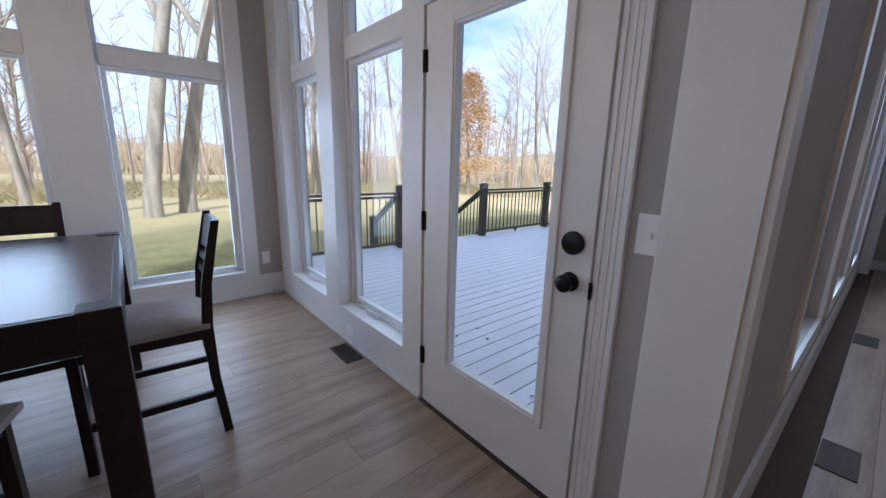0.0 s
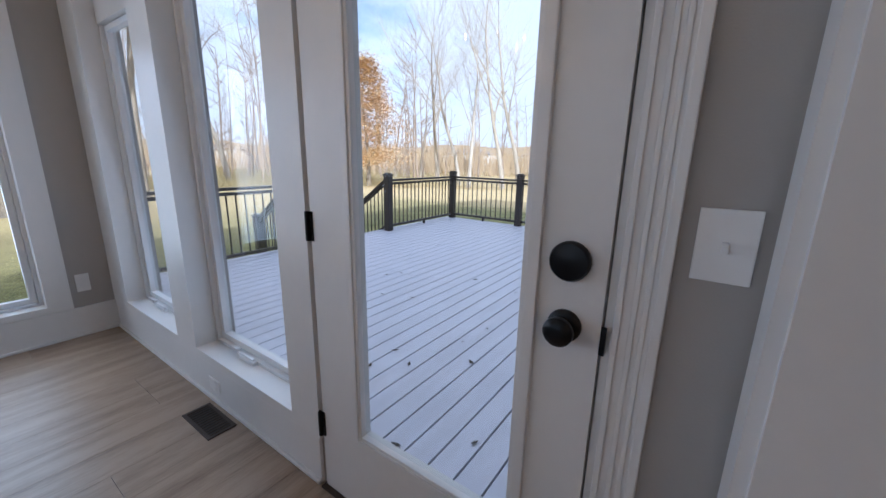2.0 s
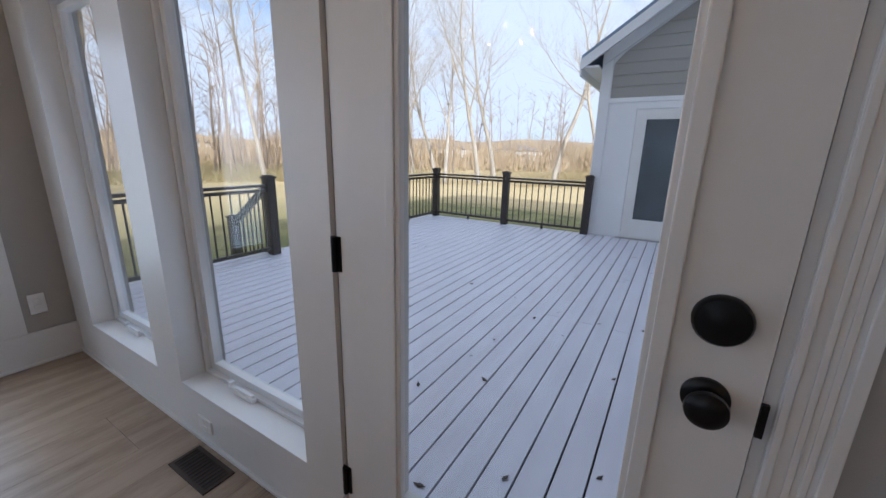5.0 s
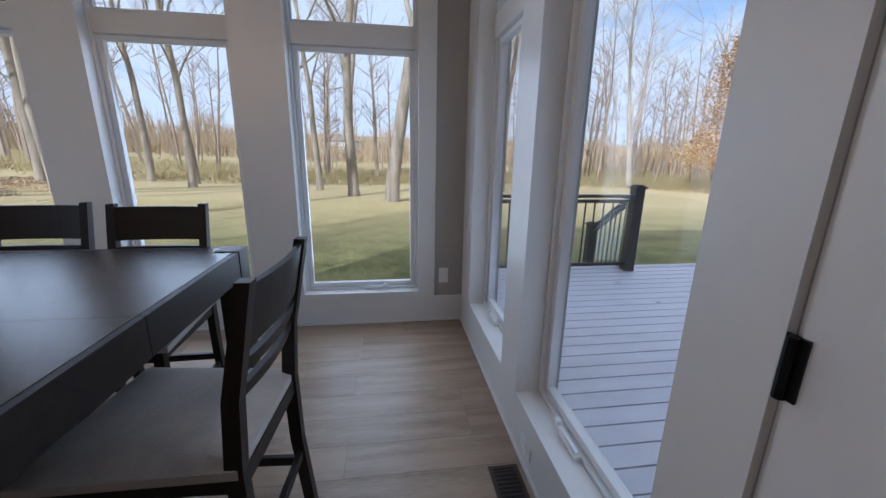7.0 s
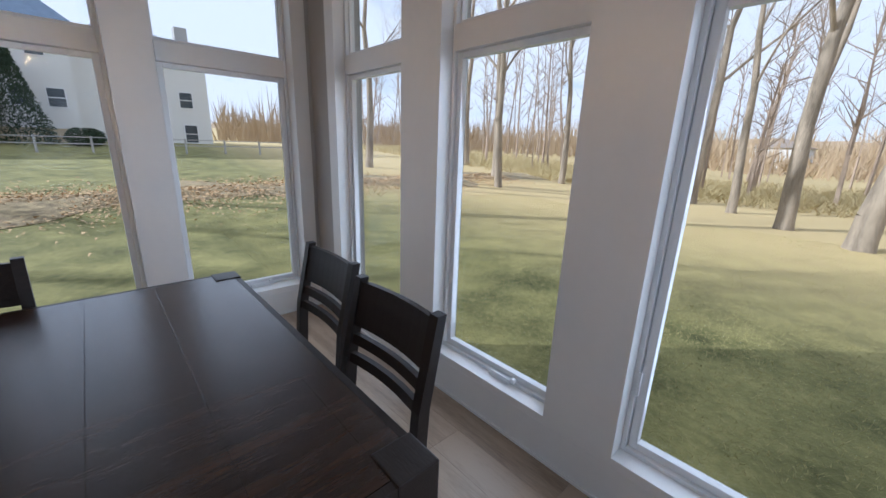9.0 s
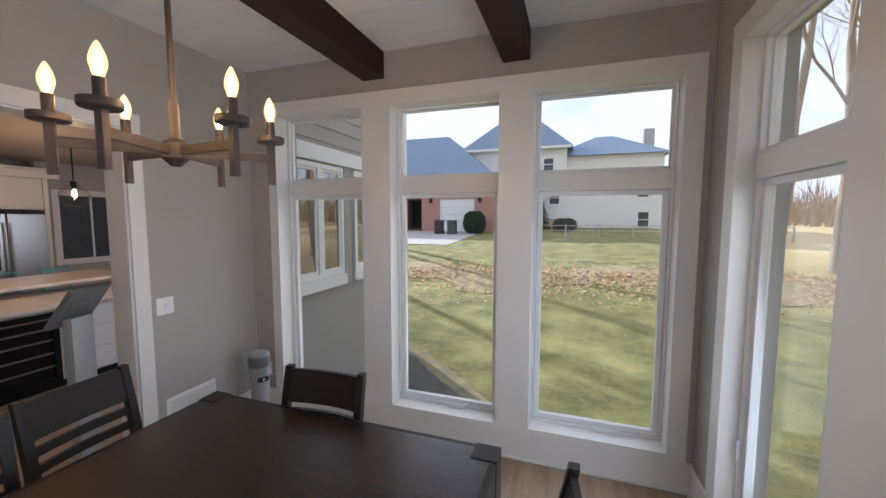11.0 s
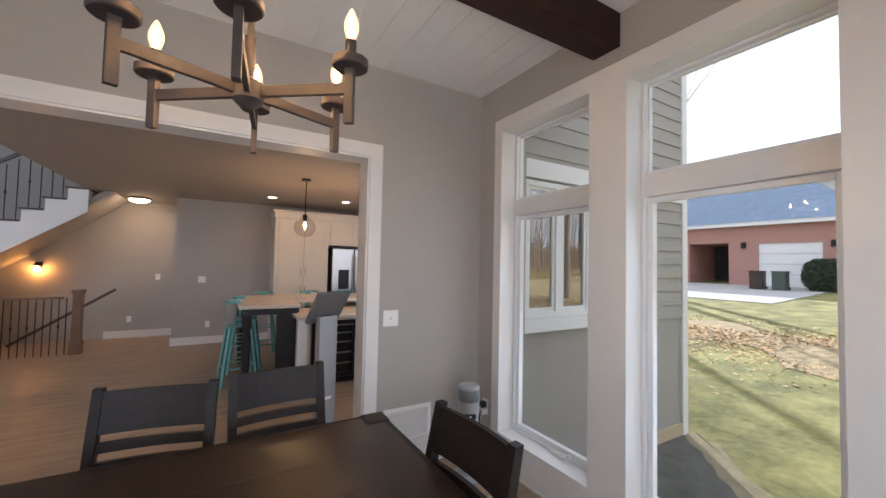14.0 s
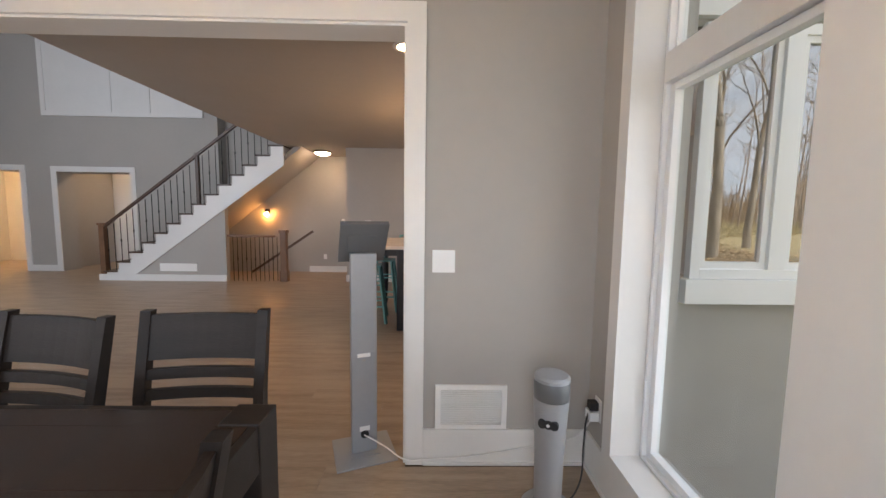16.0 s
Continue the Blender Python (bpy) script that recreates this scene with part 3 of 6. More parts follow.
# ---- chairs: built facing +y, back at -y ----
def make_chair(m):
    c = empty("dining_chair", "espresso wooden counter-height chair with grey upholstered seat", "chair", m, group="chairs round the table")
    sw, sd_, sh = 0.225, 0.21, 0.60
    for s in (-1, 1):
        part("front_leg", B((s * 0.205 - 0.019, 0.255, 0, s * 0.205 + 0.019, 0.293, 0.565)), M_ESPRESSO, c, bevel=0.003)
        bl = bmesh.new()
        pts = [(-0.240, 0.0, 0.038), (-0.207, 0.32, 0.042), (-0.20, 0.58, 0.045), (-0.215, 0.78, 0.042), (-0.275, 1.075, 0.034)]
        rings = []
        for y, z, d in pts:
            rings.append([bl.verts.new((s * 0.205 + ax * 0.018, y + ay * d / 2, z)) for ax, ay in ((-1, -1), (1, -1), (1, 1), (-1, 1))])
        for a, b in zip(rings, rings[1:]):
            for i in range(4):
                bl.faces.new((a[i], a[(i + 1) % 4], b[(i + 1) % 4], b[i]))
        bl.faces.new(rings[0][::-1])
        bl.faces.new(rings[-1])
        part("back_post", bl, M_ESPRESSO, c)
        part("side_stretcher", B((s * 0.205 - 0.010, -0.205, 0.20, s * 0.205 + 0.010, 0.255, 0.235)), M_ESPRESSO, c, bevel=0.002)
        part("seat_rail", B((s * 0.205 - 0.012, -0.18, 0.515, s * 0.205 + 0.012, 0.255, 0.565)), M_ESPRESSO, c)
    part("front_rail", B((-0.186, 0.262, 0.515, 0.186, 0.286, 0.565)), M_ESPRESSO, c)
    part("back_rail", B((-0.186, -0.215, 0.515, 0.186, -0.19, 0.565)), M_ESPRESSO, c)
    part("footrest", B((-0.186, 0.262, 0.26, 0.186, 0.286, 0.30)), M_ESPRESSO, c, bevel=0.002)
    part("back_stretcher", B((-0.186, -0.226, 0.24, 0.186, -0.206, 0.275)), M_ESPRESSO, c, bevel=0.002)
    # cushion with a soft crown
    sb = bmesh.new()
    n = 10
    def sp(i, j):
        u, v = -1 + 2 * i / n, -1 + 2 * j / n
        e = max(abs(u), abs(v))
        return (u * (0.226 + 0.014 * (v + 1)), 0.048 + v * 0.258, 0.625 - 0.028 * e ** 6 - 0.006 * e * e)
    g = [[sb.verts.new(sp(i, j)) for j in range(n + 1)] for i in range(n + 1)]
    for i in range(n):
        for j in range(n):
            sb.faces.new((g[i][j], g[i + 1][j], g[i + 1][j + 1], g[i][j + 1]))
    r = bmesh.ops.extrude_face_region(sb, geom=sb.faces[:])
    for v in r["geom"]:
        if isinstance(v, bmesh.types.BMVert):
            v.co.z = 0.566
    part("seat", sb, M_SEAT, c, "grey upholstered seat pad", smooth=True)
    # back slats, leaning with the posts: a broad top rail and two thin slats
    for z0, z1 in ((0.90, 1.06), (0.832, 0.868), (0.762, 0.797)):
        yb = lambda z: -0.215 - 0.06 * (z - 0.78) / 0.295
        sl = bmesh.new()
        k = 8
        fr, bk = [], []
        for i in range(k + 1):
            x = -0.188 + 0.376 * i / k
            bow = -0.018 * (1 - (2 * i / k - 1) ** 2)
            fr.append([sl.verts.new((x, yb(z) + bow + 0.010, z)) for z in (z0, z1)])
            bk.append([sl.verts.new((x, yb(z) + bow - 0.010, z)) for z in (z0, z1)])
        for i in range(k):
            sl.faces.new((fr[i][0], fr[i + 1][0], fr[i + 1][1], fr[i][1]))
            sl.faces.new((bk[i][1], bk[i + 1][1], bk[i + 1][0], bk[i][0]))
            sl.faces.new((fr[i][1], fr[i + 1][1], bk[i + 1][1], bk[i][1]))
            sl.faces.new((fr[i][0], bk[i][0], bk[i + 1][0], fr[i + 1][0]))
        for i in (0, k):
            sl.faces.new((fr[i][0], fr[i][1], bk[i][1], bk[i][0]))
        part("back_slat" if z1 < 0.9 else "top_rail", sl, M_ESPRESSO, c)
    return c


# chair origin is 0.27 in front of its top rail
chair = make_chair(pose(-1.162, 1.83, 0, 0, 0, 86))
for x, y, rz in ((-1.72, 2.55, 181), (-2.285, 2.60, 180), (-1.832, 1.017, -10), (-2.383, 0.955, 4), (-2.595, 1.70, -87)):
    copy_thing(chair, pose(x, y, 0, 0, 0, rz))

# ---- chandelier over the table ----
CX, CY, CZ = -2.13, 1.73, 2.035
chand = empty("chandelier", "antique bronze six-arm chandelier with lit candle bulbs over the table", "chandelier", pose(CX, CY, CZ))
st = bmesh.new()
rod(st, (0, 0, 0.0), (0, 0, H - CZ - 0.02), 0.008)
rod(st, (0, 0, 0.02), (0, 0, 0.14), 0.013)
part("stem", st, M_BRASSBROWN, chand, smooth=True)
hb = bmesh.new()
lathe(hb, 0, 0, [(0.012, -0.045), (0.02, -0.038), (0.036, -0.022), (0.036, 0.022), (0.02, 0.034), (0.01, 0.036)])
part("hub", hb, M_BRASSBROWN, chand, smooth=True)
cn = bmesh.new()
lathe(cn, 0, 0, [(0.065, H - CZ - 0.022), (0.065, H - CZ - 0.006), (0.05, H - CZ)])
part("canopy", cn, M_BRASSBROWN, chand, smooth=True)
RC = 0.262
for k in range(6):
    a = radians(60 * k + 23)
    dx, dy = math.cos(a), math.sin(a)
    ab = bmesh.new()
    bar(ab, (dx * 0.03, dy * 0.03, 0), (dx * (RC + 0.008), dy * (RC + 0.008), 0), 0.012, 0.026)
    arm = part("arm", ab, M_BRASSBROWN, chand)
    pb = bmesh.new()
    bar(pb, (dx * RC, dy * RC, -0.085), (dx * RC, dy * RC, 0.05), 0.016, 0.022, up=(dx, dy, 0))
    part("drop_bar", pb, M_BRASSBROWN, arm)
    dk = bmesh.new()
    lathe(dk, dx * RC, dy * RC, [(0.040, 0.050), (0.043, 0.053), (0.043, 0.070), (0.039, 0.070), (0.036, 0.058), (0.012, 0.057)])
    part("drip_pan", dk, M_BRASSBROWN, arm, smooth=True)
    cs = bmesh.new()
    rod(cs, (dx * RC, dy * RC, 0.057), (dx * RC, dy * RC, 0.118), 0.0135, n=14)
    part("candle_sleeve", cs, M_BRASSBROWN, arm, smooth=True)
    bl = bmesh.new()
    lathe(bl, dx * RC, dy * RC, [(0.008, 0.118), (0.012, 0.128), (0.0175, 0.146), (0.0175, 0.160), (0.013, 0.176), (0.006, 0.192), (0.002, 0.198)], 14)
    part("bulb", bl, M_AMBERGLASS, arm, "clear glass candle bulb, lit", smooth=True).visible_shadow = False
    fl = bmesh.new()
    lathe(fl, dx * RC, dy * RC, [(0.003, 0.126), (0.0075, 0.138), (0.009, 0.152), (0.006, 0.168), (0.001, 0.180)], 10)
    part("filament", fl, M_BULB, arm, "glowing amber filament", smooth=True)


# ---- wall plates, grilles, floor registers ----
def plate(name, label, center, axis, sgn, w, h, kind):
    """A cover plate on a wall with its toggles, sockets or buttons. axis: wall normal."""
    e = empty(name, label, "switch" if kind != "outlet" else "outlet", pose(*center, 0, 0, {("y", 1): 0, ("y", -1): 180, ("x", 1): -90, ("x", -1): 90}[(axis, sgn)]))
    part("cover", B((-w / 2, 0, -h / 2, w / 2, 0.006, h / 2)), M_PLATE, e, bevel=0.002)
    n = max(1, round(w / 0.05) - 1) if kind == "toggle" else 1
    for i in range(n):
        x = (i - (n - 1) / 2) * 0.046
        if kind in ("toggle", "single"):
            part("toggle", B((x - 0.005, 0.006, -0.010, x + 0.005, 0.018, 0.008)), M_PLATE, e, bevel=0.001)
        elif kind == "outlet":
            for z in (-0.02, 0.02):
                part("socket", B((x - 0.016, 0.006, z - 0.014, x + 0.016, 0.009, z + 0.014)), M_PLATE, e, bevel=0.003)
        else:
            part("rocker", B((x - 0.017, 0.006, -0.033, x + 0.017, 0.010, 0.033)), M_PLATE, e, bevel=0.002)
    return e


plate("wall_switch", "white single toggle switch plate beside the deck door", (0, 0.080, 1.152), "x", -1, 0.085, 0.125, "single")
plate("wall_switch", "white double switch plate beside the opening", (-3.256, 0, 1.181), "y", 1, 0.125, 0.125, "toggle")
plate("wall_outlet", "white outlet plate low on the wall", (-0.172, L, 0.382), "y", -1, 0.075, 0.125, "outlet")
plate("wall_outlet", "white outlet in the west corner with plugged cords", (-W, 0.13, 0.40), "x", 1, 0.075, 0.125, "outlet")
plate("wall_outlet", "small white outlet in the baseboard by the deck window", (-0.016, 2.10, 0.10), "x", -1, 0.11, 0.065, "outlet")
plate("wall_switch", "white switch plate on the great room wall", (-1.80, -5.79, 1.22), "y", 1, 0.12, 0.12, "toggle")
plate("wall_outlet", "white outlet plate on the great room wall", (-1.92, -5.79, 0.37), "y", 1, 0.075, 0.12, "outlet")
plate("wall_switch", "white switch plate on the stair hall wall", (-0.98, -7.06, 1.22), "y", 1, 0.08, 0.12, "toggle")
plate("wall_outlet", "white outlet plate on the stair hall wall", (-0.54, -7.06, 0.37), "y", 1, 0.075, 0.12, "outlet")

gr = empty("return_air_grille", "white slatted return air grille above the baseboard", "grille", pose(-3.424, 0, 0.348))
part("frame", B((-0.205, 0, -0.135, -0.175, 0.012, 0.125), (0.175, 0, -0.135, 0.205, 0.012, 0.125), (-0.175, 0, -0.135, 0.175, 0.012, -0.108), (-0.175, 0, 0.098, 0.175, 0.012, 0.125)), M_PLATE, gr)
part("backing", B((-0.175, 0.0, -0.108, 0.175, 0.002, 0.098)), M_GREY_METAL, gr)
for i in range(16):
    sb = bmesh.new()
    z = -0.100 + i * 0.0128
    bar(sb, (-0.175, 0.006, z), (0.175, 0.006, z), 0.011, 0.003, up=(0, 0.5, 0.85))
    part("slat", sb, M_PLATE, gr)


def floor_register(x, y, w, l):
    e = empty("floor_register", "dark bronze slotted floor register in the oak floor", "floor vent", pose(x, y, 0), group="floor registers")
    part("frame", B((-w / 2, -l / 2, 0, -w / 2 + 0.016, l / 2, 0.006), (w / 2 - 0.016, -l / 2, 0, w / 2, l / 2, 0.006), (-w / 2 + 0.016, -l / 2, 0, w / 2 - 0.016, -l / 2 + 0.016, 0.006), (-w / 2 + 0.016, l / 2 - 0.016, 0, w / 2 - 0.016, l / 2, 0.006)), M_BRONZE, e)
    part("pan", B((-w / 2 + 0.016, -l / 2 + 0.016, 0.0005, w / 2 - 0.016, l / 2 - 0.016, 0.0015)), M_RUBBER, e)
    n = 12
    for i in range(n):
        yy = -l / 2 + 0.016 + (l - 0.032) * (i + 0.5) / n
        part("louvre", B((-w / 2 + 0.016, yy - 0.004, 0.0015, w / 2 - 0.016, yy + 0.004, 0.005)), M_BRONZE, e)


floor_register(-0.115, 1.97, 0.13, 0.28)
floor_register(1.28, -0.42, 0.28, 0.14)
floor_register(3.35, -0.42, 0.28, 0.14)

# ---- tower heater with cord ----
heater = empty("tower_heater", "grey plastic tower fan heater standing on a round foot", "heater", pose(-3.775, 0.345, 0))
f0 = bmesh.new()
lathe(f0, 0, 0, [(0.125, 0.0), (0.128, 0.008), (0.118, 0.022), (0.075, 0.035), (0.068, 0.05)])
part("foot", f0, M_PLASTIC_GREY, heater, smooth=True)
f1 = bmesh.new()
lathe(f1, 0, 0, [(0.062, 0.045), (0.066, 0.06), (0.070, 0.30), (0.080, 0.50), (0.084, 0.55), (0.084, 0.575)])
part("body", f1, M_PLASTIC_GREY, heater, smooth=True)
f2 = bmesh.new()
lathe(f2, 0, 0, [(0.082, 0.575), (0.086, 0.58), (0.086, 0.66), (0.083, 0.665)])
part("grille_band", f2, M_DARKGREY, heater, smooth=True)
f3 = bmesh.new()
lathe(f3, 0, 0, [(0.085, 0.665), (0.084, 0.680), (0.074, 0.690), (0.02, 0.693)])
part("cap", f3, M_PLASTIC_GREY, heater, smooth=True)
f4 = bmesh.new()
a0 = Vector((0.45, 1.0, 0)).normalized()
sd0 = Vector((0, 0, 1)).cross(a0)
for s in (-1, 0, 1):
    rod(f4, a0 * 0.070 + sd0 * (0.026 * s) + Vector((0, 0, 0.475)), a0 * 0.086 + sd0 * (0.026 * s) + Vector((0, 0, 0.475)), 0.022, 0.020, 14)
part("control_panel", f4, M_RUBBER, heater, "black oval control panel")
f5 = bmesh.new()
rod(f5, a0 * 0.086 + Vector((0, 0, 0.475)), a0 * 0.089 + Vector((0, 0, 0.475)), 0.008, n=12)
part("dial", f5, M_PLATE, heater)


def cable(name, pts, r, material, label):
    cu = bpy.data.curves.new(name, "CURVE")
    cu.dimensions, cu.bevel_depth, cu.bevel_resolution, cu.resolution_u = "3D", r, 2, 8
    s = cu.splines.new("BEZIER")
    s.bezier_points.add(len(pts) - 1)
    for p, q in zip(s.bezier_points, pts):
        p.co, p.handle_left_type, p.handle_right_type = q, "AUTO", "AUTO"
    ob = new(name, cu)
    dg = bpy.context.evaluated_depsgraph_get()
    me = bpy.data.meshes.new_from_object(ob.evaluated_get(dg))
    bpy.data.objects.remove(ob)
    me.materials.clear()
    me.materials.append(material)
    for p in me.polygons:
        p.use_smooth = True
    return tagged(new(name, me), label, "cable")


cable("power_cord", [(-3.80, 0.46, 0.012), (-3.62, 0.42, 0.006), (-3.40, 0.50, 0.006), (-3.36, 0.66, 0.006), (-3.55, 0.72, 0.006), (-3.68, 0.58, 0.006), (-3.80, 0.40, 0.006), (-3.97, 0.25, 0.06), (-4.02, 0.16, 0.22), (-4.04, 0.14, 0.36), (-4.07, 0.13, 0.42)], 0.0045, M_RUBBER, "black heater cord looping over the floor")
cable("extension_cord", [(-2.80, -0.07, 0.125), (-2.93, 0.0, 0.10), (-3.06, 0.05, 0.05), (-3.16, 0.036, 0.045), (-3.4, 0.034, 0.06), (-3.75, 0.034, 0.12), (-4.0, 0.06, 0.19), (-4.05, 0.12, 0.30), (-4.07, 0.14, 0.37)], 0.004, M_PLATE, "white cord along the baseboard to the outlet")
pl = bmesh.new()
box(pl, -4.096, 0.095, 0.345, -4.045, 0.165, 0.395)
solid("cord_plug", pl, M_PLATE, "white plug adapter in the wall outlet", "plug", bevel=0.006)
pl = bmesh.new()
box(pl, -4.096, 0.105, 0.40, -4.05, 0.155, 0.445)
solid("cord_plug", pl, M_RUBBER, "black plug in the wall outlet", "plug", bevel=0.006)

# ---- tablet kiosk in the opening ----
kiosk = empty("tablet_kiosk", "grey powder-coated tablet stand seen from its back", "kiosk", pose(-2.79, -0.11, 0, 0, 0, 20))
part("base_plate", B((-0.175, -0.16, 0, 0.175, 0.16, 0.010)), M_GREY_METAL, kiosk, bevel=0.004)
part("foot_plate", B((-0.085, -0.05, 0.010, 0.085, 0.075, 0.014)), M_GREY_METAL, kiosk)
part("post", B((-0.075, -0.03, 0.012, 0.075, 0.03, 1.21)), M_GREY_METAL, kiosk, bevel=0.006)
part("access_panel", B((-0.062, 0.030, 0.15, 0.062, 0.0325, 0.62)), M_GREY_METAL, kiosk, bevel=0.001)
part("label", B((-0.035, 0.0325, 0.60, 0.04, 0.034, 0.622)), M_PLATE, kiosk, "small white label")
part("label", B((-0.03, 0.0325, 0.145, 0.03, 0.034, 0.175)), M_PLATE, kiosk, "small white label")
part("lock", B((-0.008, 0.0325, 0.575, 0.012, 0.035, 0.588)), M_STEEL, kiosk)
ph = bmesh.new()
rod(ph, (0, 0.030, 0.125), (0, 0.037, 0.125), 0.024, n=16)
part("cable_port", ph, M_RUBBER, kiosk, "black cable grommet")
hd = bmesh.new()
box(hd, -0.135, -0.016, -0.14, 0.135, 0.016, 0.14)
bmesh.ops.transform(hd, matrix=Matrix.Translation((0.0, 0.01, 1.275)) @ Matrix.Rotation(radians(-36), 4, "X"), verts=hd.verts)
part("tablet_enclosure", hd, M_DARKGREY, kiosk, "angled grey tablet housing", bevel=0.006)
hd = bmesh.new()
box(hd, -0.07, 0.016, -0.05, 0.09, 0.019, 0.06)
bmesh.ops.transform(hd, matrix=Matrix.Translation((0.0, 0.01, 1.275)) @ Matrix.Rotation(radians(-36), 4, "X"), verts=hd.verts)
part("mount_plate", hd, M_DARKGREY, kiosk, bevel=0.001)

# ---- great room and kitchen ----
SY = -5.79                      # face of the kitchen side wall
wall("wall_great_south", "x", -7.3, -1.355, -0.02, GC, SY - 0.15, SY, [], "greige painted wall beside the stair hall")
wall("wall_hall_side", "y", -9.0, SY - 0.15, -0.02, GC, -1.505, -1.355, [], "greige painted wall of the stair hall")
wall("wall_stair_back", "x", -1.355, 1.75, -1.5, 5.5, -7.2, -7.06, [], "greige painted wall behind the stairs")
wall("wall_foyer", "x", 1.75, 8.5, -0.02, 5.5, -7.2, -6.75, [(3.75, 5.39, -0.02, 2.27), (6.2, 7.6, -0.02, 2.29)], "greige painted wall with two cased openings")
casing("trim_foyer", "x", 3.75, 5.39, 0.0, 2.27, -6.75, 0.02, 0.12, label="white casing round the hall opening")
casing("trim_foyer_b", "x", 6.2, 7.6, 0.0, 2.29, -6.75, 0.02, 0.12, label="white casing round the bright room opening")
lp = solid("loft_panel", B((2.05, -6.75, 3.5, 5.6, -6.735, 5.5)), M_TRIM, "white wainscot panel on the upper wall", "panel", "structure")
part("stile", B(*[(x, -6.735, 3.5, x + 0.10, -6.715, 5.5) for x in (2.05, 3.2, 4.05, 5.5)], (2.05, -6.735, 3.5, 5.6, -6.717, 3.6)), M_TRIM, lp)
solid("baseboard_great", B((-7.3, SY, 0, -1.34, SY + 0.016, 0.14), (-1.355, SY - 0.15, 0, -1.339, SY, 0.14), (-1.339, -7.06, 0, -0.16, -7.044, 0.14), (5.51, -6.75, 0, 6.08, -6.734, 0.14)), M_TRIM, "white painted baseboard", "baseboard", "structure")
solid("wall_hall_far", B((3.0, -8.6, 0, 5.8, -8.5, GC), (3.1, -8.5, 0, 5.61, -8.46, 1.1)), M_TRIM, "white wainscot in the hall beyond", "wall", "structure")
solid("hall_door", B((3.72, -7.6, 0, 3.77, -7.21, 2.05)), M_DARKDOOR, "dark stained front door standing ajar", "door")
# added wall: blocks the bright room's dome so the hall stays dim
solid("wall_hall_light_block", B((5.62, -8.5, 0, 5.78, -7.2, GC)), M_WALL, "greige wall added to keep the bright room's light out of the hall", "wall", "structure")
solid("wall_room_far", B((5.8, -8.6, 0, 8.5, -8.5, GC)), M_CREAM, "cream painted wall of the room beyond", "wall", "structure")
solid("ceiling_hall", B((3.0, -9.0, GC, 8.5, -7.2, GC + 0.1)), M_CEIL, "white hall ceiling", "ceiling", "structure")

# staircase: rises towards -x along y = -5.68
stairs = empty("staircase", "white stringer staircase with dark treads and iron balusters", "stairs", kind="structure")
ST0, RUN, RISE, NS = 3.50, 0.261, 0.197, 14
YF, YB = -5.66, -6.745
for i in range(NS):
    x1 = ST0 - i * RUN
    z1 = (i + 1) * RISE
    part("riser", B((x1 - RUN, YB, z1 - RISE if i else 0.0, x1 - RUN + RUN - 0.002, YF, z1 - 0.03)), M_TRIM, stairs)
    part("tread", B((x1 - RUN, YB, z1 - 0.03, x1 + 0.03, YF + 0.03, z1)), M_TREAD, stairs, bevel=0.004)
sb = bmesh.new()
for y0, y1 in ((YF - 0.001, YF + 0.02),):
    n = (Vector((-RUN, 0, RISE))).normalized()
    lo = [(ST0, -0.0), (ST0 - NS * RUN, NS * RISE - 0.22)]
    p = [(ST0 + 0.01, 0.0), (ST0 - 0.45, 0.0), (ST0 - NS * RUN, NS * RISE - 0.40), (ST0 - NS * RUN, NS * RISE - 0.012), (ST0 + 0.01, 0.012)]
    a = [sb.verts.new((x, y0, z)) for x, z in p]
    b = [sb.verts.new((x, y1, z)) for x, z in p]
    sb.faces.new(a)
    sb.faces.new(b[::-1])
    for i in range(len(p)):
        sb.faces.new((a[i], b[i], b[(i + 1) % len(p)], a[(i + 1) % len(p)]))
part("stringer", sb, M_TRIM, stairs)
# soffit under the upper flight and the knee wall below
sf = bmesh.new()
for pts, y0, y1 in (([(1.75, 0.98), (ST0 - NS * RUN - 0.3, NS * RISE - 0.02), (ST0 - NS * RUN - 0.3, NS * RISE + 0.1), (1.75, 1.10)], -7.06, YF - 0.121),):
    a = [sf.verts.new((x, y0, z)) for x, z in pts]
    b = [sf.verts.new((x, y1, z)) for x, z in pts]
    sf.faces.new(a)
    sf.faces.new(b[::-1])
    for i in range(4):
        sf.faces.new((a[i], b[i], b[(i + 1) % 4], a[(i + 1) % 4]))
part("soffit", sf, M_WALL, stairs)
kw = bmesh.new()
pts = [(3.17, 0.0), (1.06, 0.0), (1.06, 1.56), (3.17, 0.0)]
a = [kw.verts.new((x, YF - 0.12, z)) for x, z in pts[:3]]
b = [kw.verts.new((x, YF, z)) for x, z in pts[:3]]
kw.faces.new(a)
kw.faces.new(b[::-1])
for i in range(3):
    kw.faces.new((a[i], b[i], b[(i + 1) % 3], a[(i + 1) % 3]))
part("knee_wall", kw, M_WALL, stairs)
part("skirt_board", B((1.06, YF, 0, 3.62, YF + 0.024, 0.13)), M_TRIM, stairs)
part("vent_grille", B((1.65, YF, 0.20, 2.4, YF + 0.012, 0.36)), M_PLATE, stairs, "white wall register")
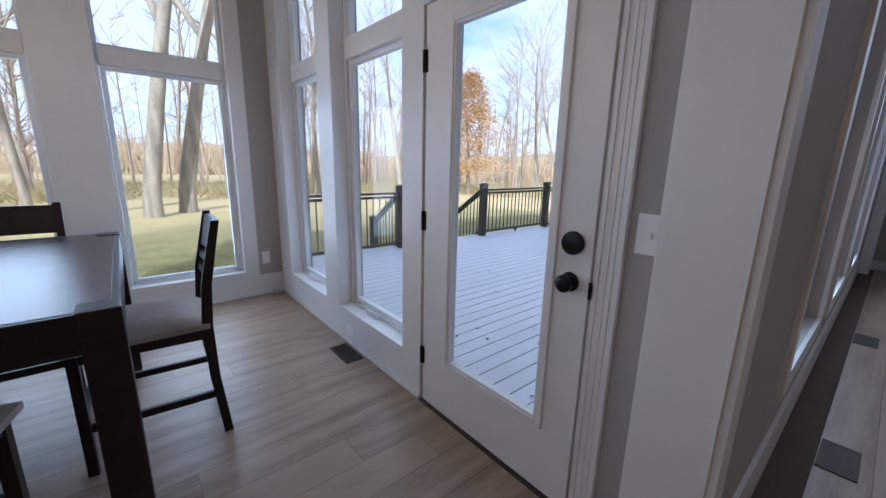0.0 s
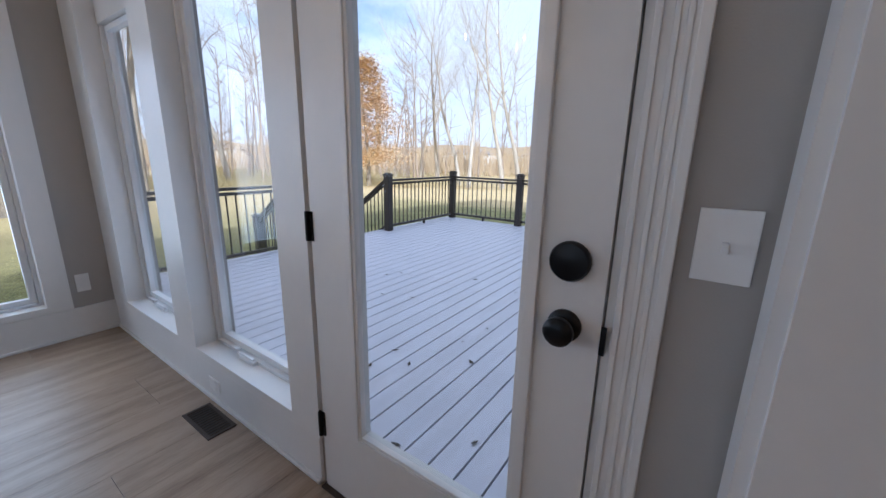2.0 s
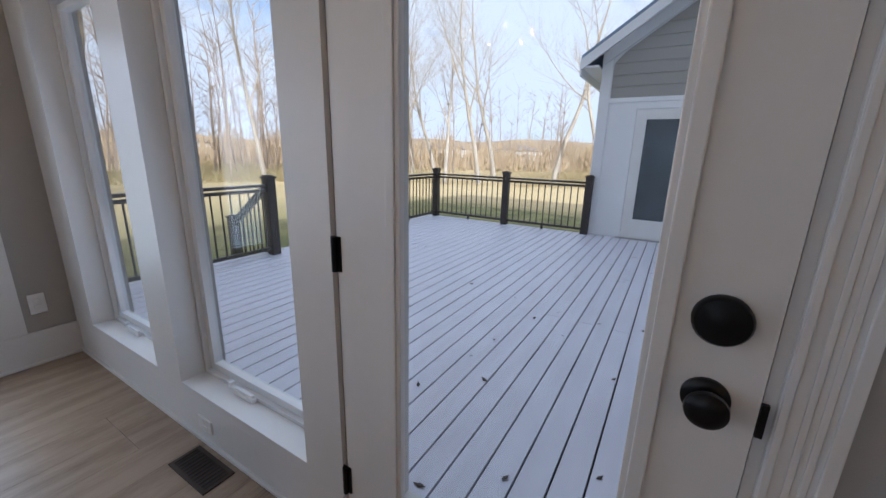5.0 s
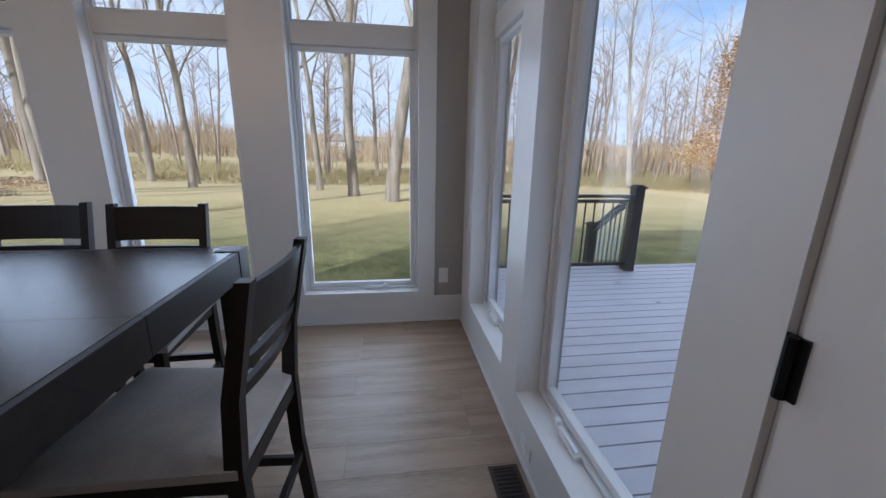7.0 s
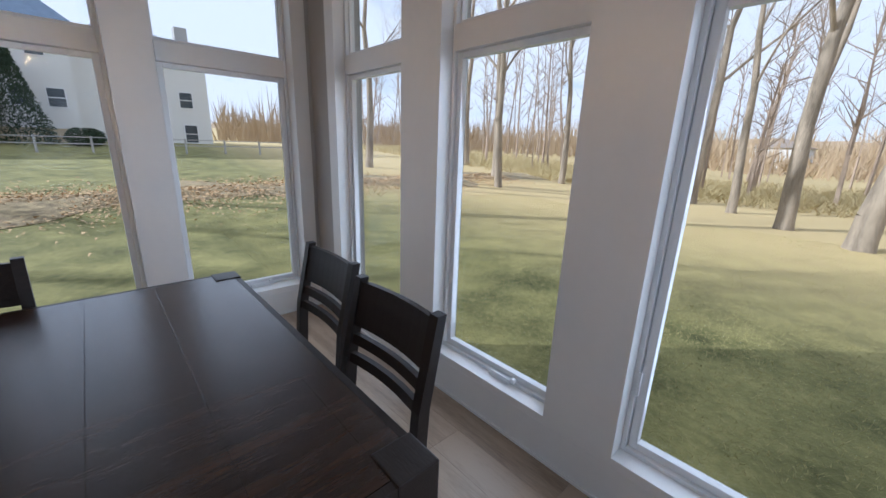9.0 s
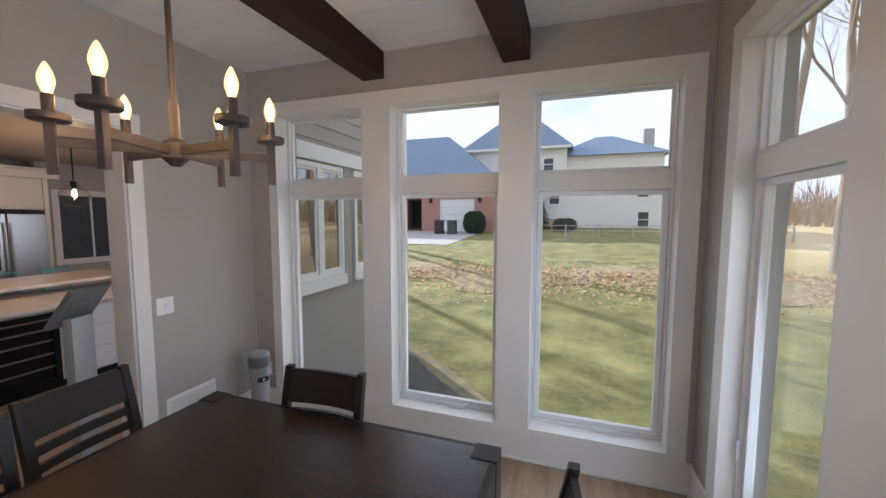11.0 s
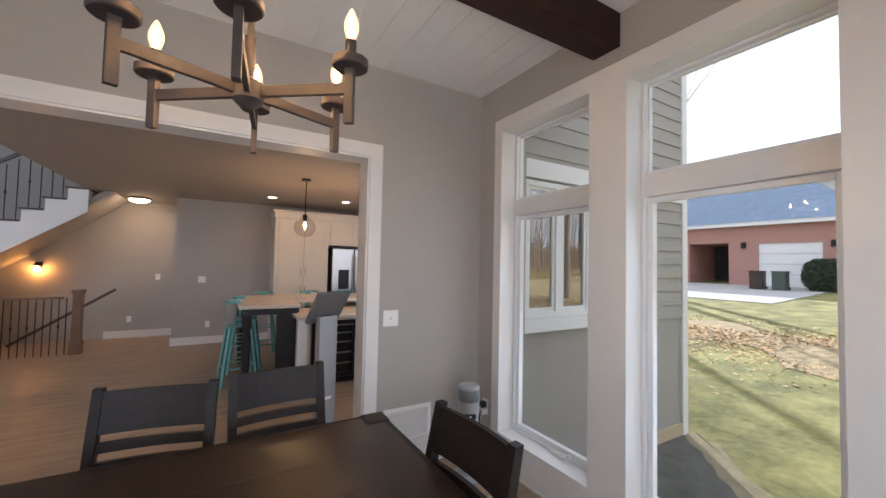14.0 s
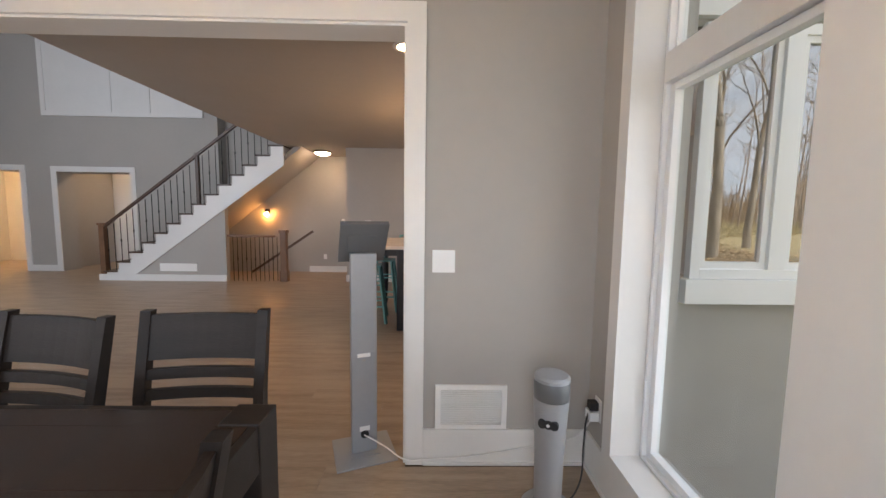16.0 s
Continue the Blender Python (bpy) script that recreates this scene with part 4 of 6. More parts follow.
# balusters, rail, newel
for i in range(NS - 1):
    for k in (0.25, 0.75):
        x = ST0 - (i + k) * RUN
        z = (i + 1) * RISE
        bb = bmesh.new()
        rod(bb, (x, YF - 0.03, z), (x, YF - 0.03, z + 0.86 + (k - 0.25) * RISE), 0.0075, n=6)
        if k == 0.25:
            rod(bb, (x, YF - 0.03, z + 0.40), (x, YF - 0.03, z + 0.44), 0.016, n=6)
        part("baluster", bb, M_BLACK, stairs)
hr = bmesh.new()
bar(hr, (ST0 + 0.05, YF - 0.03, 1.05), (ST0 - (NS - 2) * RUN, YF - 0.03, 1.05 + (NS - 1.8) * RISE), 0.055, 0.05)
part("handrail", hr, M_TREAD, stairs, bevel=0.006)
part("newel_post", B((ST0 - 0.02, YF - 0.08, 0.0, ST0 + 0.08, YF + 0.02, 1.12), (ST0 - 0.035, YF - 0.095, 1.12, ST0 + 0.095, YF + 0.035, 1.16)), M_NEWEL, stairs, bevel=0.004)
part("mid_newel", B((1.55, YF - 0.06, 1.55, 1.61, YF, 2.58)), M_TREAD, stairs)

# basement stair guard
guard = empty("basement_railing", "iron baluster railing with an oak newel post", "railing", kind="structure")
part("newel_post", B((-0.14, -5.80, 0, -0.02, -5.68, 1.0), (-0.155, -5.815, 0, -0.005, -5.665, 0.22), (-0.155, -5.815, 1.0, -0.005, -5.665, 1.06)), M_NEWEL, guard, bevel=0.004)
gb = bmesh.new()
bar(gb, (0.10, -5.74, 0.93), (1.06, -5.74, 0.93), 0.055, 0.04)
part("top_rail", gb, M_NEWEL, guard)
for i in range(11):
    x = 0.06 + i * 0.09
    bb = bmesh.new()
    rod(bb, (x, -5.74, 0), (x, -5.74, 0.92), 0.0075, n=6)
    if i % 2:
        rod(bb, (x, -5.74, 0.44), (x, -5.74, 0.48), 0.016, n=6)
    part("baluster", bb, M_BLACK, guard)
gb = bmesh.new()
bar(gb, (-0.40, -6.6, 1.0), (1.0, -6.6, 0.05), 0.05, 0.05)
part("stair_handrail", gb, M_TREAD, guard)


def sconce(x, y, z):
    e = empty("wall_sconce", "black wall sconce with a lit amber bulb", "sconce", pose(x, y, z))
    part("back_plate", B((-0.05, 0, -0.02, 0.05, 0.02, 0.10)), M_BLACK, e, bevel=0.004)
    s = bmesh.new()
    bar(s, (0, 0.02, 0.08), (0, 0.10, 0.08), 0.015, 0.015)
    part("arm", s, M_BLACK, e)
    s = bmesh.new()
    lathe(s, 0, 0.10, [(0.055, 0.02), (0.05, 0.04), (0.03, 0.07), (0.02, 0.10)])
    part("shade", s, M_BLACK, e, smooth=True)
    s = bmesh.new()
    lathe(s, 0, 0.10, [(0.01, -0.08), (0.035, -0.06), (0.042, -0.025), (0.02, 0.02)])
    part("bulb", s, M_AMBER, e, "lit amber bulb", smooth=True)


sconce(0.80, -7.06, 1.40)


def dome_light(x, y, z, glow=M_DOME):
    e = empty("ceiling_light", "flush dome ceiling light with a bronze rim, lit", "ceiling light", pose(x, y, z))
    s = bmesh.new()
    lathe(s, 0, 0, [(0.17, -0.035), (0.185, -0.03), (0.185, 0.0), (0.1, 0.0)])
    part("rim", s, M_BRASSBROWN, e, smooth=True)
    s = bmesh.new()
    lathe(s, 0, 0, [(0.02, -0.095), (0.08, -0.085), (0.13, -0.062), (0.165, -0.036)])
    part("diffuser", s, glow, e, "glowing glass dome", smooth=True)


dome_light(-0.72, -6.35, GC)


def can_light(x, y):
    e = empty("recessed_light", "round recessed ceiling light, lit", "ceiling light", pose(x, y, GC), group="recessed lights")
    s = bmesh.new()
    lathe(s, 0, 0, [(0.062, -0.003), (0.098, -0.004), (0.10, 0.0), (0.06, 0.0)])
    part("trim_ring", s, M_TRIM, e, smooth=True)
    s = bmesh.new()
    lathe(s, 0, 0, [(0.062, -0.006), (0.062, -0.003)])
    part("diffuser", s, M_LAMP, e)


dome_light(6.9, -7.9, GC, M_DOME_BRIGHT)
# unseen dome added only to warm and brighten the hall
dome_light(4.5, -7.85, GC)
for x, y in ((-2.86, -4.65), (-4.11, -4.35), (-2.95, -1.05), (-4.6, -1.4), (-5.6, -4.35)):
    can_light(x, y)


def pendant(x, y):
    e = empty("pendant_light", "clear glass globe pendant with a lit bulb over the island", "pendant", pose(x, y, GC), group="pendants over the island")
    s = bmesh.new()
    lathe(s, 0, 0, [(0.06, -0.025), (0.062, -0.02), (0.062, 0.0)])
    part("canopy", s, M_BLACK, e, smooth=True)
    s = bmesh.new()
    rod(s, (0, 0, -0.50), (0, 0, -0.02), 0.007)
    part("stem", s, M_BLACK, e)
    s = bmesh.new()
    lathe(s, 0, 0, [(0.022, -0.58), (0.03, -0.56), (0.03, -0.50), (0.015, -0.49)])
    part("socket", s, M_BLACK, e, smooth=True)
    s = bmesh.new()
    lathe(s, 0, 0, [(0.004, -0.68), (0.016, -0.665), (0.019, -0.645), (0.009, -0.60)], 14)
    part("bulb", s, M_BULB, e, "lit amber bulb", smooth=True)
    s = bmesh.new()
    lathe(s, 0, 0, [(0.03, -0.80), (0.09, -0.78), (0.135, -0.72), (0.145, -0.66), (0.12, -0.60), (0.07, -0.555), (0.045, -0.53), (0.045, -0.50)], 28)
    part("globe", s, M_CLEAR, e, "clear glass globe", smooth=True).visible_shadow = False


pendant(-3.08, -2.70)
pendant(-4.15, -2.70)

# island
island = empty("kitchen_island", "kitchen island with a pale stone top and white end panels", "island")
part("cabinet_body", B((-4.9, -3.55, 0.09, -3.02, -2.30, 0.89)), M_CREAM, island)
part("toe_kick", B((-4.9, -3.50, 0.0, -3.06, -2.36, 0.09)), M_BLACK, island)
part("corner_post", B((-3.06, -2.33, 0, -2.95, -2.22, 0.89), (-3.075, -2.345, 0, -2.935, -2.205, 0.14)), M_TRIM, island, bevel=0.003)
part("drawer_front", B((-4.2, -2.30, 0.62, -3.75, -2.28, 0.87)), M_TRIM, island, bevel=0.004)
part("drawer_front", B((-4.2, -2.30, 0.36, -3.75, -2.28, 0.60)), M_TRIM, island, bevel=0.004)
part("drawer_front", B((-4.2, -2.30, 0.11, -3.75, -2.28, 0.34)), M_TRIM, island, bevel=0.004)
part("lower_top", B((-5.0, -3.0, 0.89, -2.92, -2.16, 0.93)), M_STONE, island, "pale stone worktop", bevel=0.004)
cooler = empty("beverage_cooler", "black built-in beverage cooler with wire racks", "wine cooler", pose(-3.42, -2.29, 0.1))
part("case", B((-0.29, -0.06, 0.0, 0.29, -0.008, 0.74)), M_BLACK, cooler)
part("door_frame", B((-0.29, -0.008, 0, -0.24, 0.02, 0.74), (0.24, -0.008, 0, 0.29, 0.02, 0.74), (-0.24, -0.008, 0, 0.24, 0.02, 0.05), (-0.24, -0.008, 0.66, 0.24, 0.02, 0.74)), M_BLACK, cooler)
for z in (0.16, 0.30, 0.44, 0.56):
    part("rack", B((-0.24, -0.006, z, 0.24, 0.004, z + 0.018)), M_STEEL, cooler)
part("handle", B((-0.25, 0.045, 0.675, 0.25, 0.06, 0.69), (-0.24, 0.02, 0.675, -0.225, 0.045, 0.69), (0.225, 0.02, 0.675, 0.24, 0.045, 0.69)), M_STEEL, cooler)
bar_t = empty("bar_table", "dark table end of the island with a stone top", "bar table")
part("tabletop", B((-3.02, -4.05, 1.005, -2.30, -2.45, 1.045), (-5.0, -4.05, 1.005, -3.02, -3.05, 1.045)), M_STONE, bar_t, "pale stone top", bevel=0.004)
part("apron", B((-2.96, -3.98, 0.92, -2.38, -2.53, 1.005)), M_DARK_ISLAND, bar_t)
for x, y in ((-2.40, -2.55), (-2.40, -3.95)):
    s = bmesh.new()
    lathe(s, x, y, [(0.035, 0), (0.045, 0.06), (0.034, 0.10), (0.05, 0.30), (0.055, 0.62), (0.04, 0.72), (0.055, 0.76), (0.055, 0.93)], 16)
    part("turned_leg", s, M_DARK_ISLAND, bar_t, smooth=True)
part("end_panel", B((-2.98, -2.56, 0, -2.74, -2.47, 1.0)), M_DARK_ISLAND, bar_t, bevel=0.004)
part("back_panel", B((-3.02, -3.98, 0, -2.98, -2.56, 1.0)), M_DARK_ISLAND, bar_t)


def make_stool(m):
    e = empty("bar_stool", "teal painted metal bar stool with a low back", "stool", m, group="bar stools")
    part("seat", B((-0.15, -0.15, 0.735, 0.15, 0.15, 0.755)), M_TEAL, e, bevel=0.008)
    for sx in (-1, 1):
        for sy in (-1, 1):
            s = bmesh.new()
            bar(s, (sx * 0.21, sy * 0.21, 0.0), (sx * 0.125, sy * 0.125, 0.735), 0.036, 0.028, up=(sx, sy, 0))
            part("leg", s, M_TEAL, e)
    s = bmesh.new()
    for k in range(4):
        a = Matrix.Rotation(radians(90 * k), 3, "Z")
        bar(s, a @ Vector((-0.185, 0.185, 0.22)), a @ Vector((0.185, 0.185, 0.22)), 0.012, 0.022)
    part("foot_ring", s, M_TEAL, e)
    s = bmesh.new()
    for k in range(4):
        a = Matrix.Rotation(radians(90 * k), 3, "Z")
        bar(s, a @ Vector((-0.15, 0.15, 0.50)), a @ Vector((0.15, 0.15, 0.50)), 0.010, 0.018)
    part("leg_brace", s, M_TEAL, e)
    s = bmesh.new()
    pts = [Vector((0.15 * math.cos(t), -0.02 - 0.15 * math.sin(t), 1.06)) for t in [math.pi * i / 10 for i in range(11)]]
    for p, q in zip(pts, pts[1:]):
        bar(s, p, q, 0.018, 0.03)
    for x in (-0.15, 0.15):
        bar(s, (x, -0.02, 0.75), (x, -0.02, 1.06), 0.02, 0.02, up=(0, 1, 0))
    part("back_hoop", s, M_TEAL, e)
    s = bmesh.new()
    bar(s, (0, -0.16, 0.74), (0, -0.172, 1.05), 0.10, 0.006, up=(0, 1, 0))
    part("back_splat", s, M_TEAL, e)
    return e


stool = make_stool(pose(-2.34, -2.95, 0, 0, 0, 96))
for x, y, rz in ((-2.44, -3.55, 90), (-2.75, -4.32, 0), (-3.5, -4.32, 0), (-4.15, -4.32, 5), (-4.7, -4.32, 0)):
    copy_thing(stool, pose(x, y, 0, 0, 0, rz))

# tall pantry and refrigerator wall
pantry = empty("pantry_cabinet", "cream painted tall pantry cabinet with panel doors", "cabinet")
FY = -5.14
part("body", B((-4.0, SY, 0, -2.98, FY, 2.44)), M_CREAM, pantry)
part("crown", B((-5.2, SY, 2.56, -2.93, FY + 0.06, 2.60), (-5.2, SY, 2.44, -2.96, FY + 0.03, 2.56)), M_CREAM, pantry, bevel=0.006)
for x0, x1 in ((-3.50, -3.05), (-3.97, -3.52)):
    for z0, z1 in ((0.12, 1.22), (1.24, 2.40)):
        d = part("door", B((x0, FY, z0, x1, FY + 0.02, z1)), M_CREAM, pantry, bevel=0.002)
        part("raised_frame", B((x0, FY + 0.02, z0, x0 + 0.06, FY + 0.028, z1), (x1 - 0.06, FY + 0.02, z0, x1, FY + 0.028, z1), (x0 + 0.06, FY + 0.02, z0, x1 - 0.06, FY + 0.028, z0 + 0.06), (x0 + 0.06, FY + 0.02, z1 - 0.06, x1 - 0.06, FY + 0.028, z1)), M_CREAM, d)
        hx0 = x0 + 0.03 if x0 > -3.51 else x1 - 0.03
        hz = 1.05 if z0 < 1 else 1.40
        part("handle", B((hx0 - 0.006, FY + 0.028, hz - 0.07, hx0 + 0.006, FY + 0.05, hz + 0.07)), M_STEEL, d)
overf = empty("over_fridge_cabinet", "cream cabinet bridging the refrigerator", "cabinet")
part("body", B((-5.0, SY, 1.95, -4.0, FY - 0.02, 2.44)), M_CREAM, overf)
for x0, x1 in ((-4.48, -4.04), (-4.96, -4.5)):
    part("door", B((x0, FY - 0.02, 1.98, x1, FY, 2.41)), M_CREAM, overf, bevel=0.003)
solid("fridge_panel", B((-5.06, SY, 0, -5.002, FY, 2.44)), M_CREAM, "cream panel beside the refrigerator", "panel")
fridge = empty("refrigerator", "stainless steel french door refrigerator with a dispenser", "refrigerator")
part("body", B((-4.98, SY + 0.05, 0.02, -4.06, FY + 0.02, 1.9)), M_BLACK, fridge)
part("door", B((-4.515, FY + 0.02, 0.75, -4.07, FY + 0.09, 1.88)), M_STEEL, fridge, bevel=0.008)
part("door", B((-4.97, FY + 0.02, 0.75, -4.525, FY + 0.09, 1.88)), M_STEEL, fridge, bevel=0.008)
part("freezer_drawer", B((-4.97, FY + 0.02, 0.08, -4.07, FY + 0.09, 0.73)), M_STEEL, fridge, bevel=0.008)
part("dispenser", B((-4.42, FY + 0.09, 1.05, -4.2, FY + 0.095, 1.45)), M_BLACK, fridge, "black water dispenser")
for x in (-4.555, -4.485):
    s = bmesh.new()
    rod(s, (x, FY + 0.13, 0.85), (x, FY + 0.13, 1.75), 0.012)
    part("handle", s, M_STEEL, fridge)
solid("wall_kitchen_far", B((-7.3, -5.6, 0, -5.08, -5.5, GC)), M_WALL, "greige wall past the refrigerator", "wall", "structure")
kwin = empty("window_kitchen", "white framed window in the far kitchen wall", "window", kind="structure")
part("frame", B((-6.35, -5.5, 1.0, -6.25, -5.47, 2.3), (-5.35, -5.5, 1.0, -5.25, -5.47, 2.3), (-6.25, -5.5, 2.2, -5.35, -5.47, 2.3), (-6.25, -5.5, 1.0, -5.35, -5.47, 1.1), (-5.82, -5.5, 1.1, -5.79, -5.475, 2.2)), M_TRIM, kwin)
part("pane", B((-6.25, -5.498, 1.1, -5.35, -5.49, 2.2)), M_DARKGLASS, kwin)


# ---- tall metal shelf in the great room, against a short wall ----
wall("wall_great_return", "y", -2.4, -0.19, -0.02, 5.5, 6.97, 7.12, [], "greige painted return wall in the great room")
solid("baseboard_return", B((6.954, -2.4, 0, 6.97, -0.19, 0.14)), M_TRIM, "white painted baseboard", "baseboard", "structure")
shelf = empty("metal_shelf", "tall open black metal shelf against the great room wall", "shelf", pose(6.72, -1.12, 0))
for px in (-0.19, 0.19):
    for py in (-0.62, 0.62):
        part("post", B((px - 0.013, py - 0.013, 0.0, px + 0.013, py + 0.013, 1.86)), M_BLACK, shelf, bevel=0.002)
for z in (0.10, 0.46, 0.86, 1.26, 1.66):
    part("shelf_board", B((-0.177, -0.607, z - 0.01, 0.177, 0.607, z + 0.01)), M_BLACK, shelf)
part("foot_rail", B((-0.20, -0.607, 0.0, -0.18, 0.607, 0.035)), M_BLACK, shelf)
for s0, s1 in ((-1, 1), (1, -1)):
    bb = bmesh.new()
    bar(bb, (0.16, s0 * 0.59, 0.12), (0.16, s1 * 0.59, 0.84), 0.012, 0.012)
    part("cross_brace", bb, M_BLACK, shelf)


def shelf_box(name, label, y, z, w, d, h, material):
    e = empty(name, label, "box", pose(6.70, y, z))
    part("carton", B((-d / 2, -w / 2, 0, d / 2, w / 2, h)), material, e, bevel=0.004)
    part("lid", B((-d / 2 - 0.003, -w / 2 - 0.003, h + 0.001, d / 2 + 0.003, w / 2 + 0.003, h + 0.02)), material, e, bevel=0.003)


shelf_box("storage_box", "small white box on the black metal shelf", -0.68, 0.47, 0.16, 0.2, 0.13, M_PLATE)
shelf_box("storage_box", "small pale box on an upper metal shelf", -0.95, 0.87, 0.22, 0.2, 0.12, M_PLATE)
shelf_box("black_case", "black case on the bottom metal shelf", -1.15, 0.11, 0.30, 0.26, 0.24, M_BLACK)

# ---- deck outside ----
DZ, DX0, DX1, DY0, DY1 = -0.072, 0.2, 6.55, 0.0, 5.08
deck = empty("deck", "grey composite board deck outside the dining room", "deck", kind="structure")
bw = 0.140
nrow = int((DY1 + 0.02 - DY0) / bw) + 1
for i in range(nrow):
    y0 = DY0 + i * bw
    cut = 3.1 + (0.9 if i % 2 else -0.6)
    for x0, x1 in ((DX0, cut), (cut + 0.003, DX1)):
        part("deck_board", B((x0, y0 + 0.0055, DZ - 0.025, x1, y0 + bw - 0.0055, DZ)), M_DECK, deck)
# strip of deck that runs round the north corner of the room
for i in range(8):
    y0 = L + 0.22 + i * bw
    if y0 + bw < DY1:
        part("deck_board", B((-0.05, y0 + 0.005, DZ - 0.025, DX0 - 0.003, y0 + bw - 0.005, DZ)), M_DECK, deck)
part("joist_bed", B((0.0, DY0, DZ - 0.25, DX1, DY1, DZ - 0.032)), M_RUBBER, deck)
part("rim_board", B((-0.05, DY1, DZ - 0.30, DX1 + 0.02, DY1 + 0.02, DZ), (DX1, DY0, DZ - 0.30, DX1 + 0.02, DY1, DZ)), M_RAIL, deck)
for i in range(3):
    part("stair_tread", B((2.44, DY1 + 0.02 + i * 0.28, DZ - 0.19 * (i + 1) - 0.03, 4.28, DY1 + 0.29 + i * 0.28, DZ - 0.19 * (i + 1))), M_DECK, deck)

RAILH = 0.93


def post(e, x, y, z=DZ, h=1.02):
    p = part("post", B((x - 0.06, y - 0.06, z, x + 0.06, y + 0.06, z + h)), M_RAIL, e, bevel=0.004)
    part("post_cap", B((x - 0.075, y - 0.075, z + h, x + 0.075, y + 0.075, z + h + 0.025), (x - 0.05, y - 0.05, z + h + 0.025, x + 0.05, y + 0.05, z + h + 0.045)), M_RAIL, p, bevel=0.004)


def rail_run(e, a, b, slope=0.0):
    a, b = Vector(a), Vector(b)
    n = max(2, int((b - a).length / 0.115))
    for z, w, h in ((RAILH, 0.075, 0.035), (RAILH - 0.06, 0.04, 0.04), (0.09, 0.04, 0.04)):
        s = bmesh.new()
        bar(s, a + Vector((0, 0, z)), b + Vector((0, 0, z)), w, h)
        part("rail", s, M_RAIL, e)
    for i in range(1, n):
        p = a.lerp(b, i / n)
        s = bmesh.new()
        rod(s, p + Vector((0, 0, 0.10)), p + Vector((0, 0, RAILH - 0.07)), 0.011, n=6)
        part("baluster", s, M_RAIL, e)
    m = a.lerp(b, 0.5)
    part("foot_block", B((m.x - 0.02, m.y - 0.02, m.z, m.x + 0.02, m.y + 0.02, m.z + 0.075)), M_RAIL, e)


railing = empty("deck_railing", "dark brown deck railing with round balusters and capped posts", "railing", kind="structure")
PA, PB, PC, PD, PE = (2.36, 4.98), (4.36, 4.99), (6.50, 5.0), (6.47, 3.33), (6.47, 1.75)
for p in (PA, PB, PC, PD, PE, (0.02, 4.98)):
    post(railing, *p)
for p, q in (((0.08, 4.98), (2.30, 4.98)), ((4.42, 4.99), (6.44, 5.0)), ((6.50, 4.94), (6.47, 3.39)), ((6.47, 3.27), (6.47, 1.81))):
    rail_run(railing, (*p, DZ), (*q, DZ))
rail_run(railing, (0.02, 3.92, DZ), (0.02, 4.92, DZ))
for x in (2.36, 4.36):
    rail_run(railing, (x, 5.05, DZ), (x, 5.85, DZ - 0.56))
    post(railing, x, 5.90, DZ - 0.6, 1.0)

# leaves scattered on the deck
lv = bmesh.new()
rr = random.Random(5)
for i in range(90):
    x, y = rr.uniform(0.3, 6.1), rr.uniform(0.2, 4.7)
    a = rr.uniform(0, 6.28)
    s = rr.uniform(0.012, 0.03)
    vs = [lv.verts.new((x + s * k * math.cos(a + t), y + s * k * math.sin(a + t), DZ + 0.003 + rr.uniform(0, 0.008))) for k, t in ((1.2, 0), (0.5, 1.3), (1, 3.1), (0.5, 4.8))]
    lv.faces.new(vs)
solid("fallen_leaves", lv, M_WETLEAF, "small dry leaves scattered on the deck", "leaves", "stuff")


# ---- outer skins of the house ----
def lap_siding(e, axis, a0, a1, z0, z1, face, sgn, holes=(), course=0.178):
    """Lap boards, each its own wedge-shaped piece."""
    z = z0
    while z < z1 - 0.01:
        zt = min(z + course, z1)
        spans = [(a0, a1)]
        for h in holes:
            if h[2] < zt and h[3] > z:
                nxt = []
                for p, q in spans:
                    if h[0] > p:
                        nxt.append((p, min(q, h[0])))
                    if h[1] < q:
                        nxt.append((max(p, h[1]), q))
                spans = [(p, q) for p, q in nxt if q - p > 0.02]
        for p, q in spans:
            bm = bmesh.new()
            v = []
            for t in (p, q):
                for d, zz in ((0.0, z), (0.022, z), (0.008, zt), (0.0, zt)):
                    c = face + sgn * d
                    v.append(bm.verts.new((t, c, zz) if axis == "x" else (c, t, zz)))
            for f in ((0, 1, 2, 3), (7, 6, 5, 4), (0, 4, 5, 1), (1, 5, 6, 2), (2, 6, 7, 3), (3, 7, 4, 0)):
                bm.faces.new([v[k] for k in f])
            part("siding_board", bm, M_SIDING, e)
        z += course


